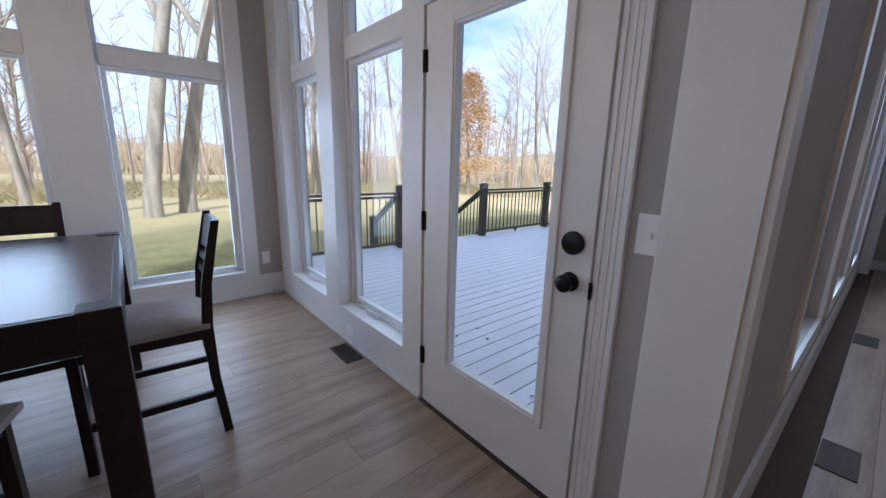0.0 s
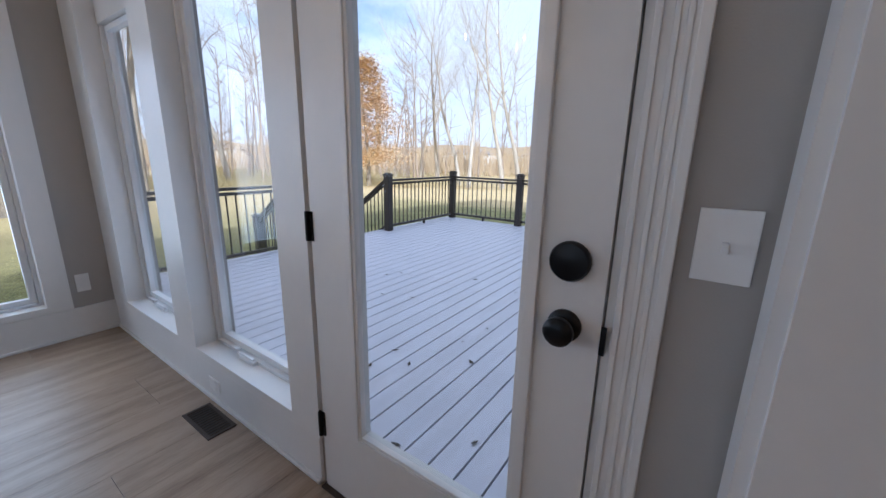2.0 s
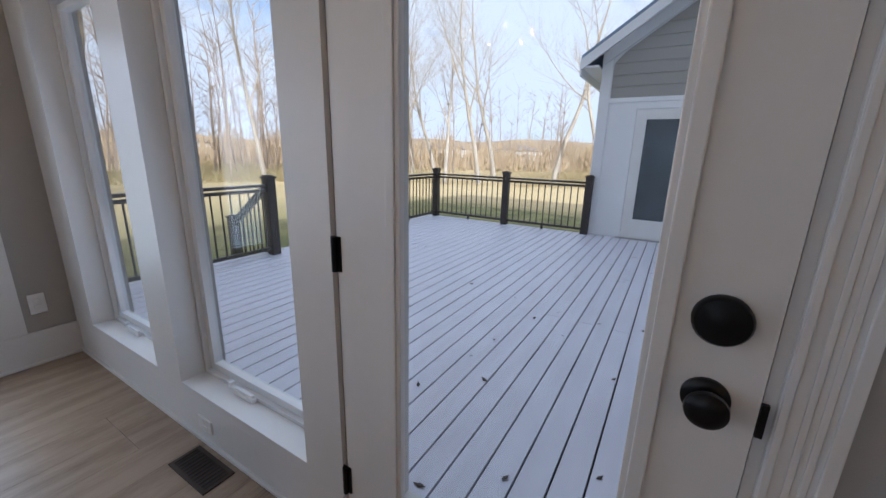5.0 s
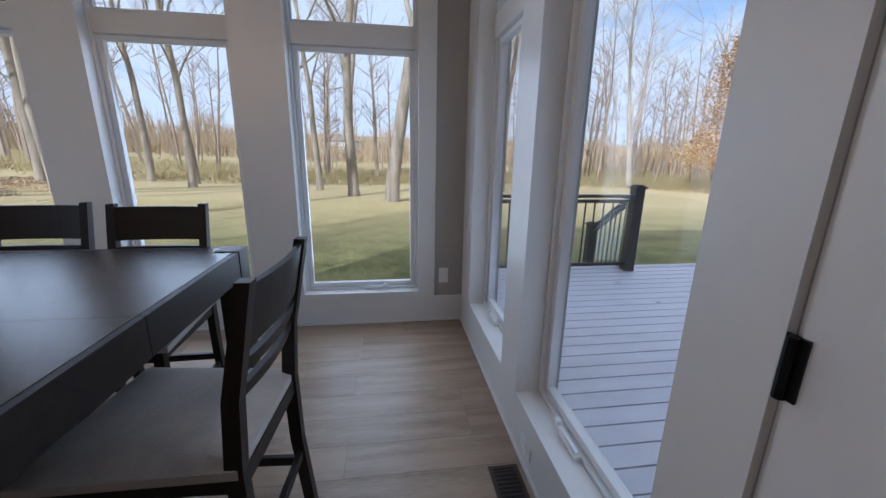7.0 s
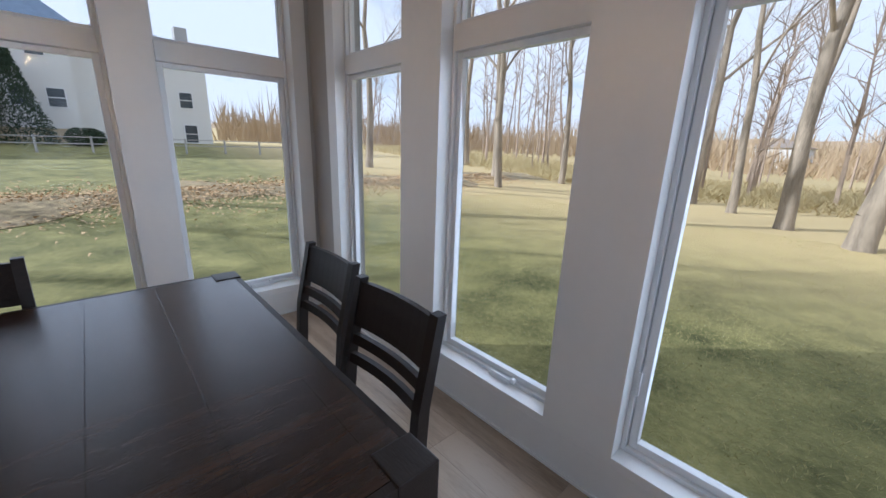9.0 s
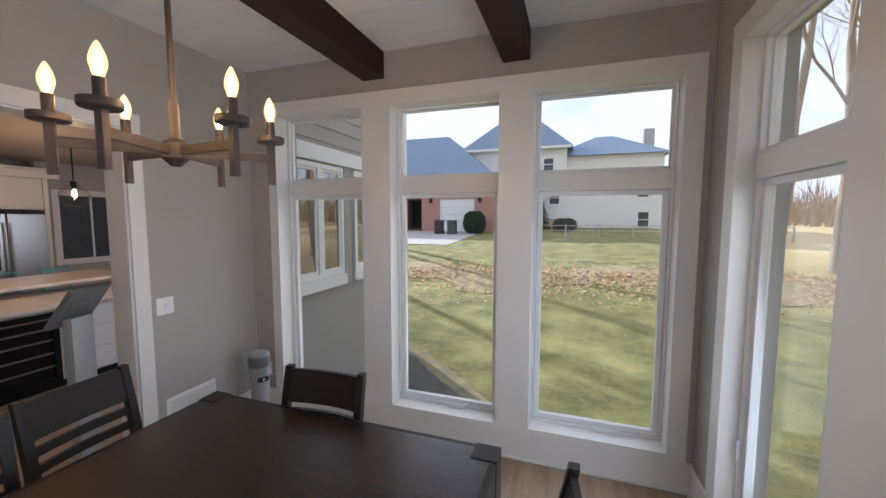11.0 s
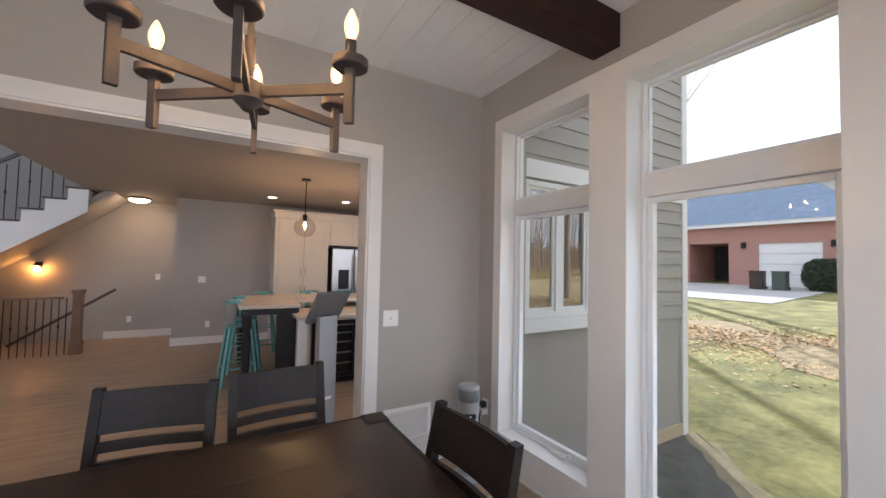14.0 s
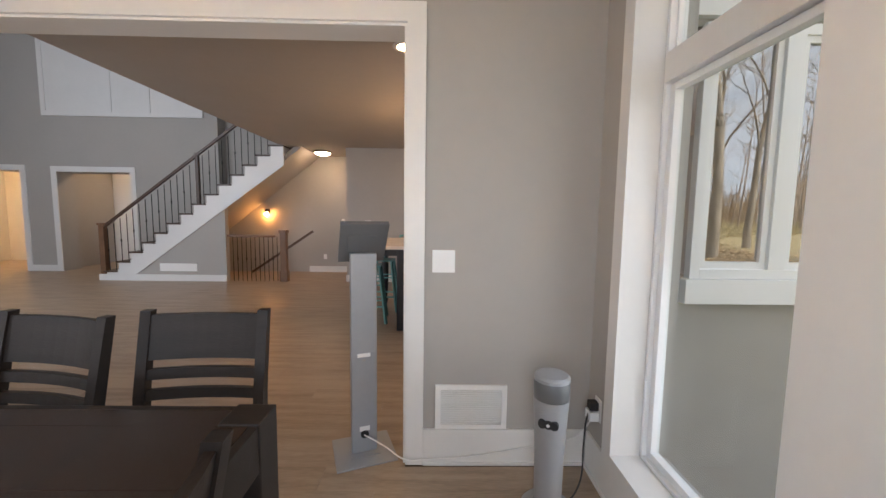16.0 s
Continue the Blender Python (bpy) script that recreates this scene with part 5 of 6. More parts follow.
def casement_pair(name, x0, x1, z0, z1, y, label):
    e = empty(name, label, "window", kind="structure")
    t = 0.055
    part("frame", B((x0, y, z0, x0 + t, y + 0.05, z1), (x1 - t, y, z0, x1, y + 0.05, z1), (x0 + t, y, z0, x1 - t, y + 0.05, z0 + t), (x0 + t, y, z1 - t, x1 - t, y + 0.05, z1)), M_WHITE_EXT, e, bevel=0.003)
    m = (x0 + x1) / 2
    part("mullion", B((m - 0.05, y, z0 + t, m + 0.05, y + 0.055, z1 - t)), M_WHITE_EXT, e, bevel=0.003)
    for p, q in ((x0 + t, m - 0.05), (m + 0.05, x1 - t)):
        part("sash", B((p, y, z0 + t, p + 0.035, y + 0.035, z1 - t), (q - 0.035, y, z0 + t, q, y + 0.035, z1 - t), (p + 0.035, y, z0 + t, q - 0.035, y + 0.035, z0 + t + 0.04), (p + 0.035, y, z1 - t - 0.035, q - 0.035, y + 0.035, z1 - t)), M_SASH, e)
        part("pane", B((p + 0.03, y + 0.012, z0 + t + 0.035, q - 0.03, y + 0.018, z1 - t - 0.03)), M_COATED, e).visible_shadow = False
    part("sill", B((x0 - 0.03, y - 0.01, z0 - 0.14, x1 + 0.03, y + 0.07, z0 - 0.002)), M_WHITE_EXT, e, "white sill board", bevel=0.003)
    return e


KW = ((-5.60, -4.63), (-6.82, -5.86))
kskin = empty("kitchen_outer_wall", "grey lap siding over a plain grey lower wall", "wall", kind="structure")
part("sheathing", B((-7.58, -0.06, GZ, -W - 0.26, -0.03, 0.96), (-7.58, -0.06, 0.96, -6.85, -0.03, 5.6), (-5.83, -0.06, 0.96, -5.63, -0.03, 5.6), (-6.85, -0.06, 2.46, -5.83, -0.03, 5.6), (-5.63, -0.06, 2.46, -4.60, -0.03, 5.6), (-4.60, -0.06, 0.96, -W - 0.26, -0.03, 5.6)), M_SIDING, kskin)
lap_siding(kskin, "x", -7.50, -W - 0.26, 0.96, 5.5, -0.03, 1, [(a - 0.05, b + 0.05, 0.9, 2.48) for a, b in KW])
part("corner_board", B((-7.62, -0.06, GZ, -7.50, 0.005, 5.6)), M_WHITE_EXT, kskin, "white corner board")
part("foundation_band", B((-7.5, -0.03, GZ - 0.1, -6.45, 0.0, GZ + 0.17)), M_TAN, kskin, "tan foundation band")
part("frieze", B((-7.50, -0.028, 2.50, -W - 0.26, 0.012, 2.68)), M_WHITE_EXT, kskin, "white band board above the windows")
for i, (a, b) in enumerate(KW):
    casement_pair("window_kitchen_%d" % (i + 1), a, b, 1.10, 2.47, -0.04, "white double casement window in the grey outer wall")

# far wing across the deck
wing = empty("house_wing", "white and grey gabled wing with a glass door on the deck", "house wing", kind="structure")
WX, WY = 6.55, 1.75              # face of the wing and its north corner
PITCH = 0.68


def rake(y, z0=2.98):
    return z0 + (WY - y) * PITCH


def sloped(x0, x1, ya, yb, za, zb, th):
    """A slab between two lines, ya low and yb high, th thick."""
    bm = bmesh.new()
    v = [bm.verts.new((x, y, z)) for x in (x0, x1) for y, z in ((ya, za), (yb, zb), (yb, zb + th), (ya, za + th))]
    for f in ((0, 1, 2, 3), (7, 6, 5, 4), (0, 4, 5, 1), (1, 5, 6, 2), (2, 6, 7, 3), (3, 7, 4, 0)):
        bm.faces.new([v[k] for k in f])
    return bm


part("wall", B((WX, -0.3, DZ - 0.5, WX + 3.0, WY, 2.60)), M_WHITE_EXT, wing)
part("corner_board", B((WX - 0.02, WY - 0.15, DZ - 0.4, WX, WY + 0.02, 2.95)), M_WHITE_EXT, wing)
gb = bmesh.new()
v = [gb.verts.new((x, y, z)) for x in (WX, WX + 3) for y, z in ((WY, 2.60), (-2.2, 2.60), (-2.2, rake(-2.2)), (WY, rake(WY)))]
for f in ((0, 1, 2, 3), (7, 6, 5, 4), (0, 4, 5, 1), (1, 5, 6, 2), (2, 6, 7, 3), (3, 7, 4, 0)):
    gb.faces.new([v[k] for k in f])
part("gable", gb, M_WHITE_EXT, wing)
for i in range(16):
    z = 2.27 + i * 0.178
    lo = min(WY - 0.16, WY - (z - 2.76) / PITCH)
    hi = min(WY - 0.16, WY - (z + 0.178 - 2.76) / PITCH)
    if hi > -2.1:
        bm = bmesh.new()
        v = [bm.verts.new(p) for p in ((WX, -2.2, z), (WX - 0.022, -2.2, z), (WX - 0.006, -2.2, z + 0.178), (WX, -2.2, z + 0.178), (WX, lo, z), (WX - 0.022, lo, z), (WX - 0.006, hi, z + 0.178), (WX, hi, z + 0.178))]
        for f in ((0, 1, 2, 3), (7, 6, 5, 4), (0, 4, 5, 1), (1, 5, 6, 2), (2, 6, 7, 3), (3, 7, 4, 0)):
            bm.faces.new([v[k] for k in f])
        part("siding_board", bm, M_SIDING, wing)
part("band_board", B((WX - 0.03, -0.3, 2.195, WX, WY - 0.151, 2.268)), M_WHITE_EXT, wing)
part("frieze_board", sloped(WX - 0.034, WX - 0.003, WY + 0.02, -2.2, rake(WY) - 0.20, rake(-2.2) - 0.20, 0.19), M_WHITE_EXT, wing, "white frieze under the rake")
part("roof", sloped(WX - 0.36, WX + 3.2, WY + 0.30, -2.3, rake(WY + 0.30) + 0.06, rake(-2.3) + 0.06, 0.07), M_SHINGLE, wing)
part("rake_soffit", sloped(WX - 0.33, WX - 0.036, WY + 0.28, -2.3, rake(WY + 0.28) + 0.005, rake(-2.3) + 0.005, 0.03), M_WHITE_EXT, wing)
part("rake_board", sloped(WX - 0.37, WX - 0.335, WY + 0.31, -2.3, rake(WY + 0.31) - 0.09, rake(-2.3) - 0.09, 0.16), M_WHITE_EXT, wing, "white rake board")
part("soffit", B((WX - 0.33, WY + 0.021, 2.72, WX + 3, WY + 0.28, 2.75), (WX - 0.335, WY + 0.28, 2.60, WX + 3, WY + 0.31, 2.80)), M_WHITE_EXT, wing)
D0 = -0.03
wd = part("door", B((WX - 0.035, 0.33 + D0, DZ + 0.03, WX, 0.56 + D0, 2.08), (WX - 0.035, 1.02 + D0, DZ + 0.03, WX, 1.18 + D0, 2.08), (WX - 0.035, 0.56 + D0, DZ + 0.03, WX, 1.02 + D0, 0.28), (WX - 0.035, 0.56 + D0, 1.92, WX, 1.02 + D0, 2.08)), M_TRIM, wing, "white full-glass door", bevel=0.003)
part("pane", B((WX - 0.02, 0.56 + D0, 0.28, WX - 0.012, 1.02 + D0, 1.92)), M_DARKGLASS, wd, "dark door glass")
for z in (0.93, 1.07):
    s = bmesh.new()
    rod(s, (WX - 0.075, 0.42 + D0, z), (WX - 0.035, 0.42 + D0, z), 0.03, n=12)
    part("knob", s, M_BLACK, wd)
part("door_casing", B((WX - 0.03, 0.20 + D0, DZ + 0.02, WX, 0.325 + D0, 2.19), (WX - 0.03, 1.185 + D0, DZ + 0.02, WX, 1.31 + D0, 2.19), (WX - 0.03, 0.325 + D0, 2.085, WX, 1.185 + D0, 2.19)), M_WHITE_EXT, wing)
part("door_sill", B((WX - 0.06, 0.25 + D0, DZ, WX, 1.25 + D0, DZ + 0.028)), M_CONCRETE, wing)


def lantern(x, y, z, rz):
    e = empty("wall_lantern", "black outdoor wall lantern with a lit bulb", "lantern", pose(x, y, z, 0, 0, rz))
    part("back_plate", B((-0.04, -0.02, -0.02, 0.04, 0.0, 0.2)), M_BLACK, e)
    s = bmesh.new()
    bar(s, (0, 0, 0.17), (0, 0.12, 0.20), 0.015, 0.015)
    part("arm", s, M_BLACK, e)
    part("roof_cap", B((-0.07, 0.05, 0.12, 0.07, 0.19, 0.15), (-0.035, 0.085, 0.15, 0.035, 0.155, 0.19)), M_BLACK, e, bevel=0.006)
    part("cage", B(*[(a, b, -0.10, a + 0.01, b + 0.01, 0.12) for a in (-0.06, 0.05) for b in (0.06, 0.17)], (-0.06, 0.06, -0.11, 0.06, 0.18, -0.10)), M_BLACK, e)
    s = bmesh.new()
    lathe(s, 0, 0.12, [(0.01, -0.06), (0.03, -0.03), (0.03, 0.03), (0.012, 0.08)], 12)
    part("bulb", s, M_LANTERN, e, "lit amber bulb", smooth=True)


lantern(WX - 0.032, 0.09, 1.72, 90)

# great room wall towards the deck
gskin = empty("great_room_outer_wall", "white trimmed outer wall with tall windows on the deck", "wall", kind="structure")
zones = [(a, b, 0.46, 2.62) for a, b in GRN_WIN] + [(a, b, 2.88, 4.72) for a, b in GRN_WIN]
bm = bmesh.new()
for c in wall_cells("x", 0.2, WX, DZ, 5.6, -0.02, 0.0, zones):
    box(bm, *c)
part("cladding", bm, M_WHITE_EXT, gskin)
for i, (a, b) in enumerate(GRN_WIN):
    for k, (z0, z1) in enumerate(((0.46, 2.62), (2.88, 4.72))):
        w = empty("window_great_%d" % (2 * i + k + 1), "tall white framed window between great room and deck", "window", kind="structure")
        t = 0.07
        part("frame", B((a, -0.12, z0, a + t, -0.01, z1), (b - t, -0.12, z0, b, -0.01, z1), (a + t, -0.12, z0, b - t, -0.01, z0 + t), (a + t, -0.12, z1 - t, b - t, -0.01, z1)), M_SASH, w)
        part("pane", B((a + t, -0.07, z0 + t, b - t, -0.064, z1 - t)), M_GLASS, w).visible_shadow = False
bm = bmesh.new()
for a, b in GRN_WIN:
    for p, q, z0, z1 in ((a - 0.1, a, 0.38, 2.7), (b, b + 0.1, 0.38, 2.7), (a, b, 0.38, 0.48), (a, b, 2.6, 2.7)):
        box(bm, p, -0.21, z0, q, -0.19, z1)
box(bm, 0.0, -0.206, 0, 8.5, -0.19, 0.21)
solid("trim_great_north", bm, M_TRIM, "white casings and baseboard of the great room windows", "trim", "structure")

# outside skins of the dining room
for nm, axis, a0, a1, face, sgn, wins in (("dining_outer_north", "x", -W - 0.26, 0.2, L + 0.2, 1, NORTH_WIN), ("dining_outer_west", "y", 0.02, L + 0.2, -W - 0.26, -1, WEST_WIN)):
    e = empty(nm, "grey clad outer wall of the dining room", "wall", kind="structure")
    bm = bmesh.new()
    for c in wall_cells(axis, a0, a1, GZ - 0.2, 3.38, *sorted((face, face + sgn * 0.03)), [(a - 0.02, b + 0.02, SILL - 0.02, HEAD + 0.02) for a, b in wins]):
        box(bm, *c)
    part("cladding", bm, M_SIDING, e)


# ---- ground ----
def ground_z(x, y):
    z = GZ
    z += 0.050 * max(0.0, -x - 9.0) * (1.0 if x > -40 else 0) + (1.55 if x <= -40 else 0)
    z -= 0.030 * min(max(0.0, x - 9.0), 40.0)
    z -= 0.012 * min(max(0.0, y - 8.0), 60.0)
    d = math.hypot(x, y)
    z += 0.03 * max(0.0, d - 75.0) if d < 400 else 9.75
    return z


gm = bmesh.new()
axis_pts = sorted({round(s * v, 3) for s in (-1, 1) for v in (0, 3, 6, 9, 12, 16, 20, 25, 30, 36, 39.9, 44, 52, 64, 80, 105, 150, 260, 500, 1500)})
grid = [[gm.verts.new((x, y, ground_z(x, y))) for y in axis_pts] for x in axis_pts]
for i in range(len(axis_pts) - 1):
    for j in range(len(axis_pts) - 1):
        gm.faces.new((grid[i][j], grid[i + 1][j], grid[i + 1][j + 1], grid[i][j + 1]))
field = Vector((0.66, 0.50, 0.25))
gnt = M_LAWN.node_tree
gtc = gnt.nodes.new("ShaderNodeTexCoord")
gsx = gnt.nodes.new("ShaderNodeSeparateXYZ")
gnz = gnt.nodes.new("ShaderNodeTexNoise")
gnz.inputs["Scale"].default_value, gnz.inputs["Detail"].default_value = 0.25, 5
gad = gnt.nodes.new("ShaderNodeMath")
gad.operation = "MULTIPLY_ADD"
gad.inputs[1].default_value = 7.0
gmr = gnt.nodes.new("ShaderNodeMapRange")
gmr.inputs["From Min"].default_value, gmr.inputs["From Max"].default_value = 16.0, 19.5
gmx = gnt.nodes.new("ShaderNodeMix")
gmx.data_type = "RGBA"
gmx.inputs["B"].default_value = (*field, 1)
gbs = gnt.nodes["Principled BSDF"]
gnt.links.new(gtc.outputs["Object"], gsx.inputs[0])
gnt.links.new(gtc.outputs["Object"], gnz.inputs["Vector"])
gnt.links.new(gnz.outputs["Fac"], gad.inputs[0])
gnt.links.new(gsx.outputs["X"], gad.inputs[2])
gnt.links.new(gad.outputs[0], gmr.inputs["Value"])
gmy = gnt.nodes.new("ShaderNodeMapRange")
gmy.inputs["From Min"].default_value, gmy.inputs["From Max"].default_value, gmy.inputs["To Max"].default_value = 7.5, 15.0, 0.75
gmm = gnt.nodes.new("ShaderNodeMath")
gmm.operation = "MAXIMUM"
gnt.links.new(gsx.outputs["Y"], gmy.inputs["Value"])
gnt.links.new(gmr.outputs[0], gmm.inputs[0])
gnt.links.new(gmy.outputs[0], gmm.inputs[1])
gnt.links.new(gmm.outputs[0], gmx.inputs["Factor"])
gnt.links.new(gbs.inputs["Base Color"].links[0].from_socket, gmx.inputs["A"])
gnt.links.new(gmx.outputs["Result"], gbs.inputs["Base Color"])
solid("ground", gm, M_LAWN, "lawn in late autumn, green fading to straw", "ground", "structure", smooth=True)

# mulch bed with leaf litter on the west lawn edge
mb = bmesh.new()
n = 40
rr = random.Random(3)
top, bot = [], []
for i in range(n + 1):
    y = -9 + 34 * i / n
    xm = -15.5 - 0.10 * (y - 4) + 0.8 * math.sin(i * 0.7)
    wdt = 1.6 + 0.5 * math.sin(i * 1.3) + rr.uniform(-0.2, 0.2)
    top.append(mb.verts.new((xm - wdt, y, ground_z(xm - wdt, y) + 0.015)))
    bot.append(mb.verts.new((xm + wdt, y, ground_z(xm + wdt, y) + 0.015)))
mid = [mb.verts.new(((a.co + b.co) / 2) + Vector((0, 0, 0.14))) for a, b in zip(top, bot)]
for i in range(n):
    mb.faces.new((top[i], mid[i], mid[i + 1], top[i + 1]))
    mb.faces.new((mid[i], bot[i], bot[i + 1], mid[i + 1]))
solid("mulch_bed", mb, M_MULCH, "brown mulch bed strewn with fallen leaves", "mulch bed", "structure", smooth=True)
lf = bmesh.new()
for i in range(17000):
    k = rr.random()
    y = rr.uniform(-9, 22)
    x = -15.3 - 0.10 * (y - 4) + rr.gauss(0, 1.5)
    z = ground_z(x, y) + 0.02 + max(0, 0.13 * (1 - abs(x + 15.5 + 0.1 * (y - 4)) / 1.6))
    a, s = rr.uniform(0, 6.28), rr.uniform(0.028, 0.062)
    t = rr.uniform(-0.005, 0.06)
    lf.faces.new([lf.verts.new((x + s * math.cos(a + q), y + s * math.sin(a + q), z + (t if m else 0.0))) for m, q in enumerate((0, 2.0, 4.1))])
solid("leaf_litter", lf, M_LITTER, "dry brown leaf litter over the bed", "leaves", "stuff")


sb_ = random.Random(9)
# sandy soil strip, then a dark patch shaped like the house's cast shadow
for nm, lab, pts, mt, lift in (("bare_soil", "worn sandy strip of bare soil at the lawn edge", ((-7.75, 0.02), (-7.40, 0.02), (-6.20, 1.30), (-5.45, 2.15), (-5.55, 2.30), (-6.45, 1.52), (-7.55, 0.42)), M_SOIL, 0.016), ("earth_bed", "dark ground beside the house wall with the wall's shadow in its colour", ((-7.52, 0.001), (-4.40, 0.001), (-4.40, 2.9), (-4.75, 2.8), (-5.4, 2.2), (-6.25, 1.32), (-7.30, 0.20)), M_SHADED_GROUND, 0.022)):
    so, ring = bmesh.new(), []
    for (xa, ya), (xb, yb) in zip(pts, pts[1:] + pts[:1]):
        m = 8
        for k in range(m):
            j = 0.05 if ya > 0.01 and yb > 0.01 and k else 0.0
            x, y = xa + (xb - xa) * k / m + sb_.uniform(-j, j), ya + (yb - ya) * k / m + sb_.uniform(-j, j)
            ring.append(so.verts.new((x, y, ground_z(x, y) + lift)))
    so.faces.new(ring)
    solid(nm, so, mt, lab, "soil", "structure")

# blades of grass near the house
gr_ = random.Random(61)
for x0, x1, y0, y1, cnt in ((-12.0, 2.2, 4.1, 17.0, 150000),):
    gv, gf = [], []
    for i in range(cnt):
        x, y = gr_.uniform(x0, x1), gr_.uniform(y0, y1)
        if x > -7.9 and y < 0.05 or -7.75 < x < -4.3 and y < 3.0 and y < (x + 7.75) * 1.05 + 0.1:
            continue
        z, a, h = ground_z(x, y) - 0.004, gr_.uniform(0, 6.28), gr_.uniform(0.015, 0.04)
        w = gr_.uniform(0.002, 0.0045)
        k = len(gv)
        gv += [(x - w * math.cos(a), y - w * math.sin(a), z), (x + w * math.cos(a), y + w * math.sin(a), z), (x + gr_.uniform(-0.05, 0.05), y + gr_.uniform(-0.05, 0.05), z + h)]
        gf.append((k, k + 1, k + 2))
    gme = bpy.data.meshes.new("grass")
    gme.from_pydata(gv, [], gf)
    gme.materials.append(M_GRASS)
    tagged(new("grass", gme), "short lawn grass, green mixed with straw", "grass", kind="stuff")


# ---- trees ----
def grow(bm_t, bm_c, p, d, length, r, depth, rr, leaves=None, spread=1.0):
    """A tapered limb in three bends, with side limbs; the finest go to the crown mesh."""
    seg = 3 if depth else 2
    bm = bm_t if depth >= 3 else bm_c
    for s in range(seg):
        d = (d + Vector((rr.uniform(-1, 1), rr.uniform(-1, 1), rr.uniform(-0.4, 0.6))) * (0.10 if depth > 4 else 0.2)).normalized()
        q = p + d * (length / seg)
        r1 = r * (0.84 if depth > 3 else 0.75)
        rod_open(bm, p, q + d * (r * 0.2), r, r1, 11 if depth >= 4 else 4 if depth >= 2 else 3)
        if depth > 0 and (s > 0 or depth < 5):
            for k in range(1 if depth > 3 else 2):
                ax = Vector((rr.uniform(-1, 1), rr.uniform(-1, 1), rr.uniform(0.0, 0.7))).normalized()
                nd = (d * 0.75 + ax * 0.75).normalized()
                grow(bm_t, bm_c, q, nd, length * rr.uniform(0.42, 0.66) * spread, r1 * rr.uniform(0.42, 0.62) * spread, depth - 1, rr, leaves, spread)
        p, r = q, r1
    if depth > 0:
        grow(bm_t, bm_c, p, d, length * 0.72, r * 0.9, depth - 1, rr, leaves, spread)
    if leaves is not None and depth <= 1:
        leaves.append(p)


def rod_open(bm, a, b, r0, r1, n):
    q = (b - a).to_track_quat("Z", "Y")
    ra = [bm.verts.new(a + q @ Vector((r0 * math.cos(6.2832 * i / n), r0 * math.sin(6.2832 * i / n), 0))) for i in range(n)]
    rb = [bm.verts.new(b + q @ Vector((r1 * math.cos(6.2832 * i / n), r1 * math.sin(6.2832 * i / n), 0))) for i in range(n)]
    for i in range(n):
        bm.faces.new((ra[i], ra[(i + 1) % n], rb[(i + 1) % n], rb[i]))


def tree_meshes(seed, height, r, depth=5, lean=0.05, spread=1.0):
    rr = random.Random(seed)
    t, c = bmesh.new(), bmesh.new()
    d = Vector((rr.uniform(-lean, lean), rr.uniform(-lean, lean), 1)).normalized()
    # root flare, one smooth skin with uneven lobes
    n, ph, rings = 14, rr.uniform(0, 6), []
    for z in (-0.5, -0.1, 0.0, 0.08, 0.18, 0.32, 0.55, 0.9):
        f = 0.26 * math.exp(-max(z, 0) * 4.0)
        rings.append([t.verts.new(d * z + Vector((math.cos(a), math.sin(a), 0)) * r * (1 + f * (0.75 + 0.45 * math.sin(3 * a + ph) * math.sin(2 * a)))) for a in [6.2832 * i / n for i in range(n)]])
    for ra, rb in zip(rings, rings[1:]):
        for i in range(n):
            t.faces.new((ra[i], ra[(i + 1) % n], rb[(i + 1) % n], rb[i]))
    grow(t, c, d * 0.9, d, height * 0.42, r, depth, rr, None, spread)
    return t, c


def make_tree(seed, height, r, bark, label, m, depth=5, lean=0.05, spread=1.0):
    e = empty("bare_tree", label, "tree", m, group="bare trees")
    t, c = tree_meshes(seed, height, r, depth, lean, spread)
    part("trunk", t, bark, e, smooth=True)
    part("crown", c, M_TWIG if bark is M_BARK else bark, e)
    return e


def at(x, y, rz=0, s=1.0):
    return pose(x, y, ground_z(x, y), 0, 0, rz) @ Matrix.Scale(s, 4)


GREY = "tall leafless tree with grey bark on the lawn"
PALE = "tall leafless sycamore with pale bark"
protos = [make_tree(21, 17, 0.24, M_BARK, GREY, at(-2.2, 18.6)), make_tree(22, 19, 0.28, M_BARK, GREY, at(-0.48, 16.5)), make_tree(23, 16, 0.19, M_BARK, GREY, at(-10.6, 22.0)), make_tree(24, 18, 0.30, M_BARK, GREY, at(-9.9, 10.3)), make_tree(25, 16, 0.21, M_PALEBARK, PALE, at(33, 22), 5, 0.14, 1.06)]


def place(k, x, y, rz, s):
    o = copy_thing(protos[k], pose(x, y, ground_z(x, y), 0, 0, rz))
    o.scale = (s, s, s)
    return o


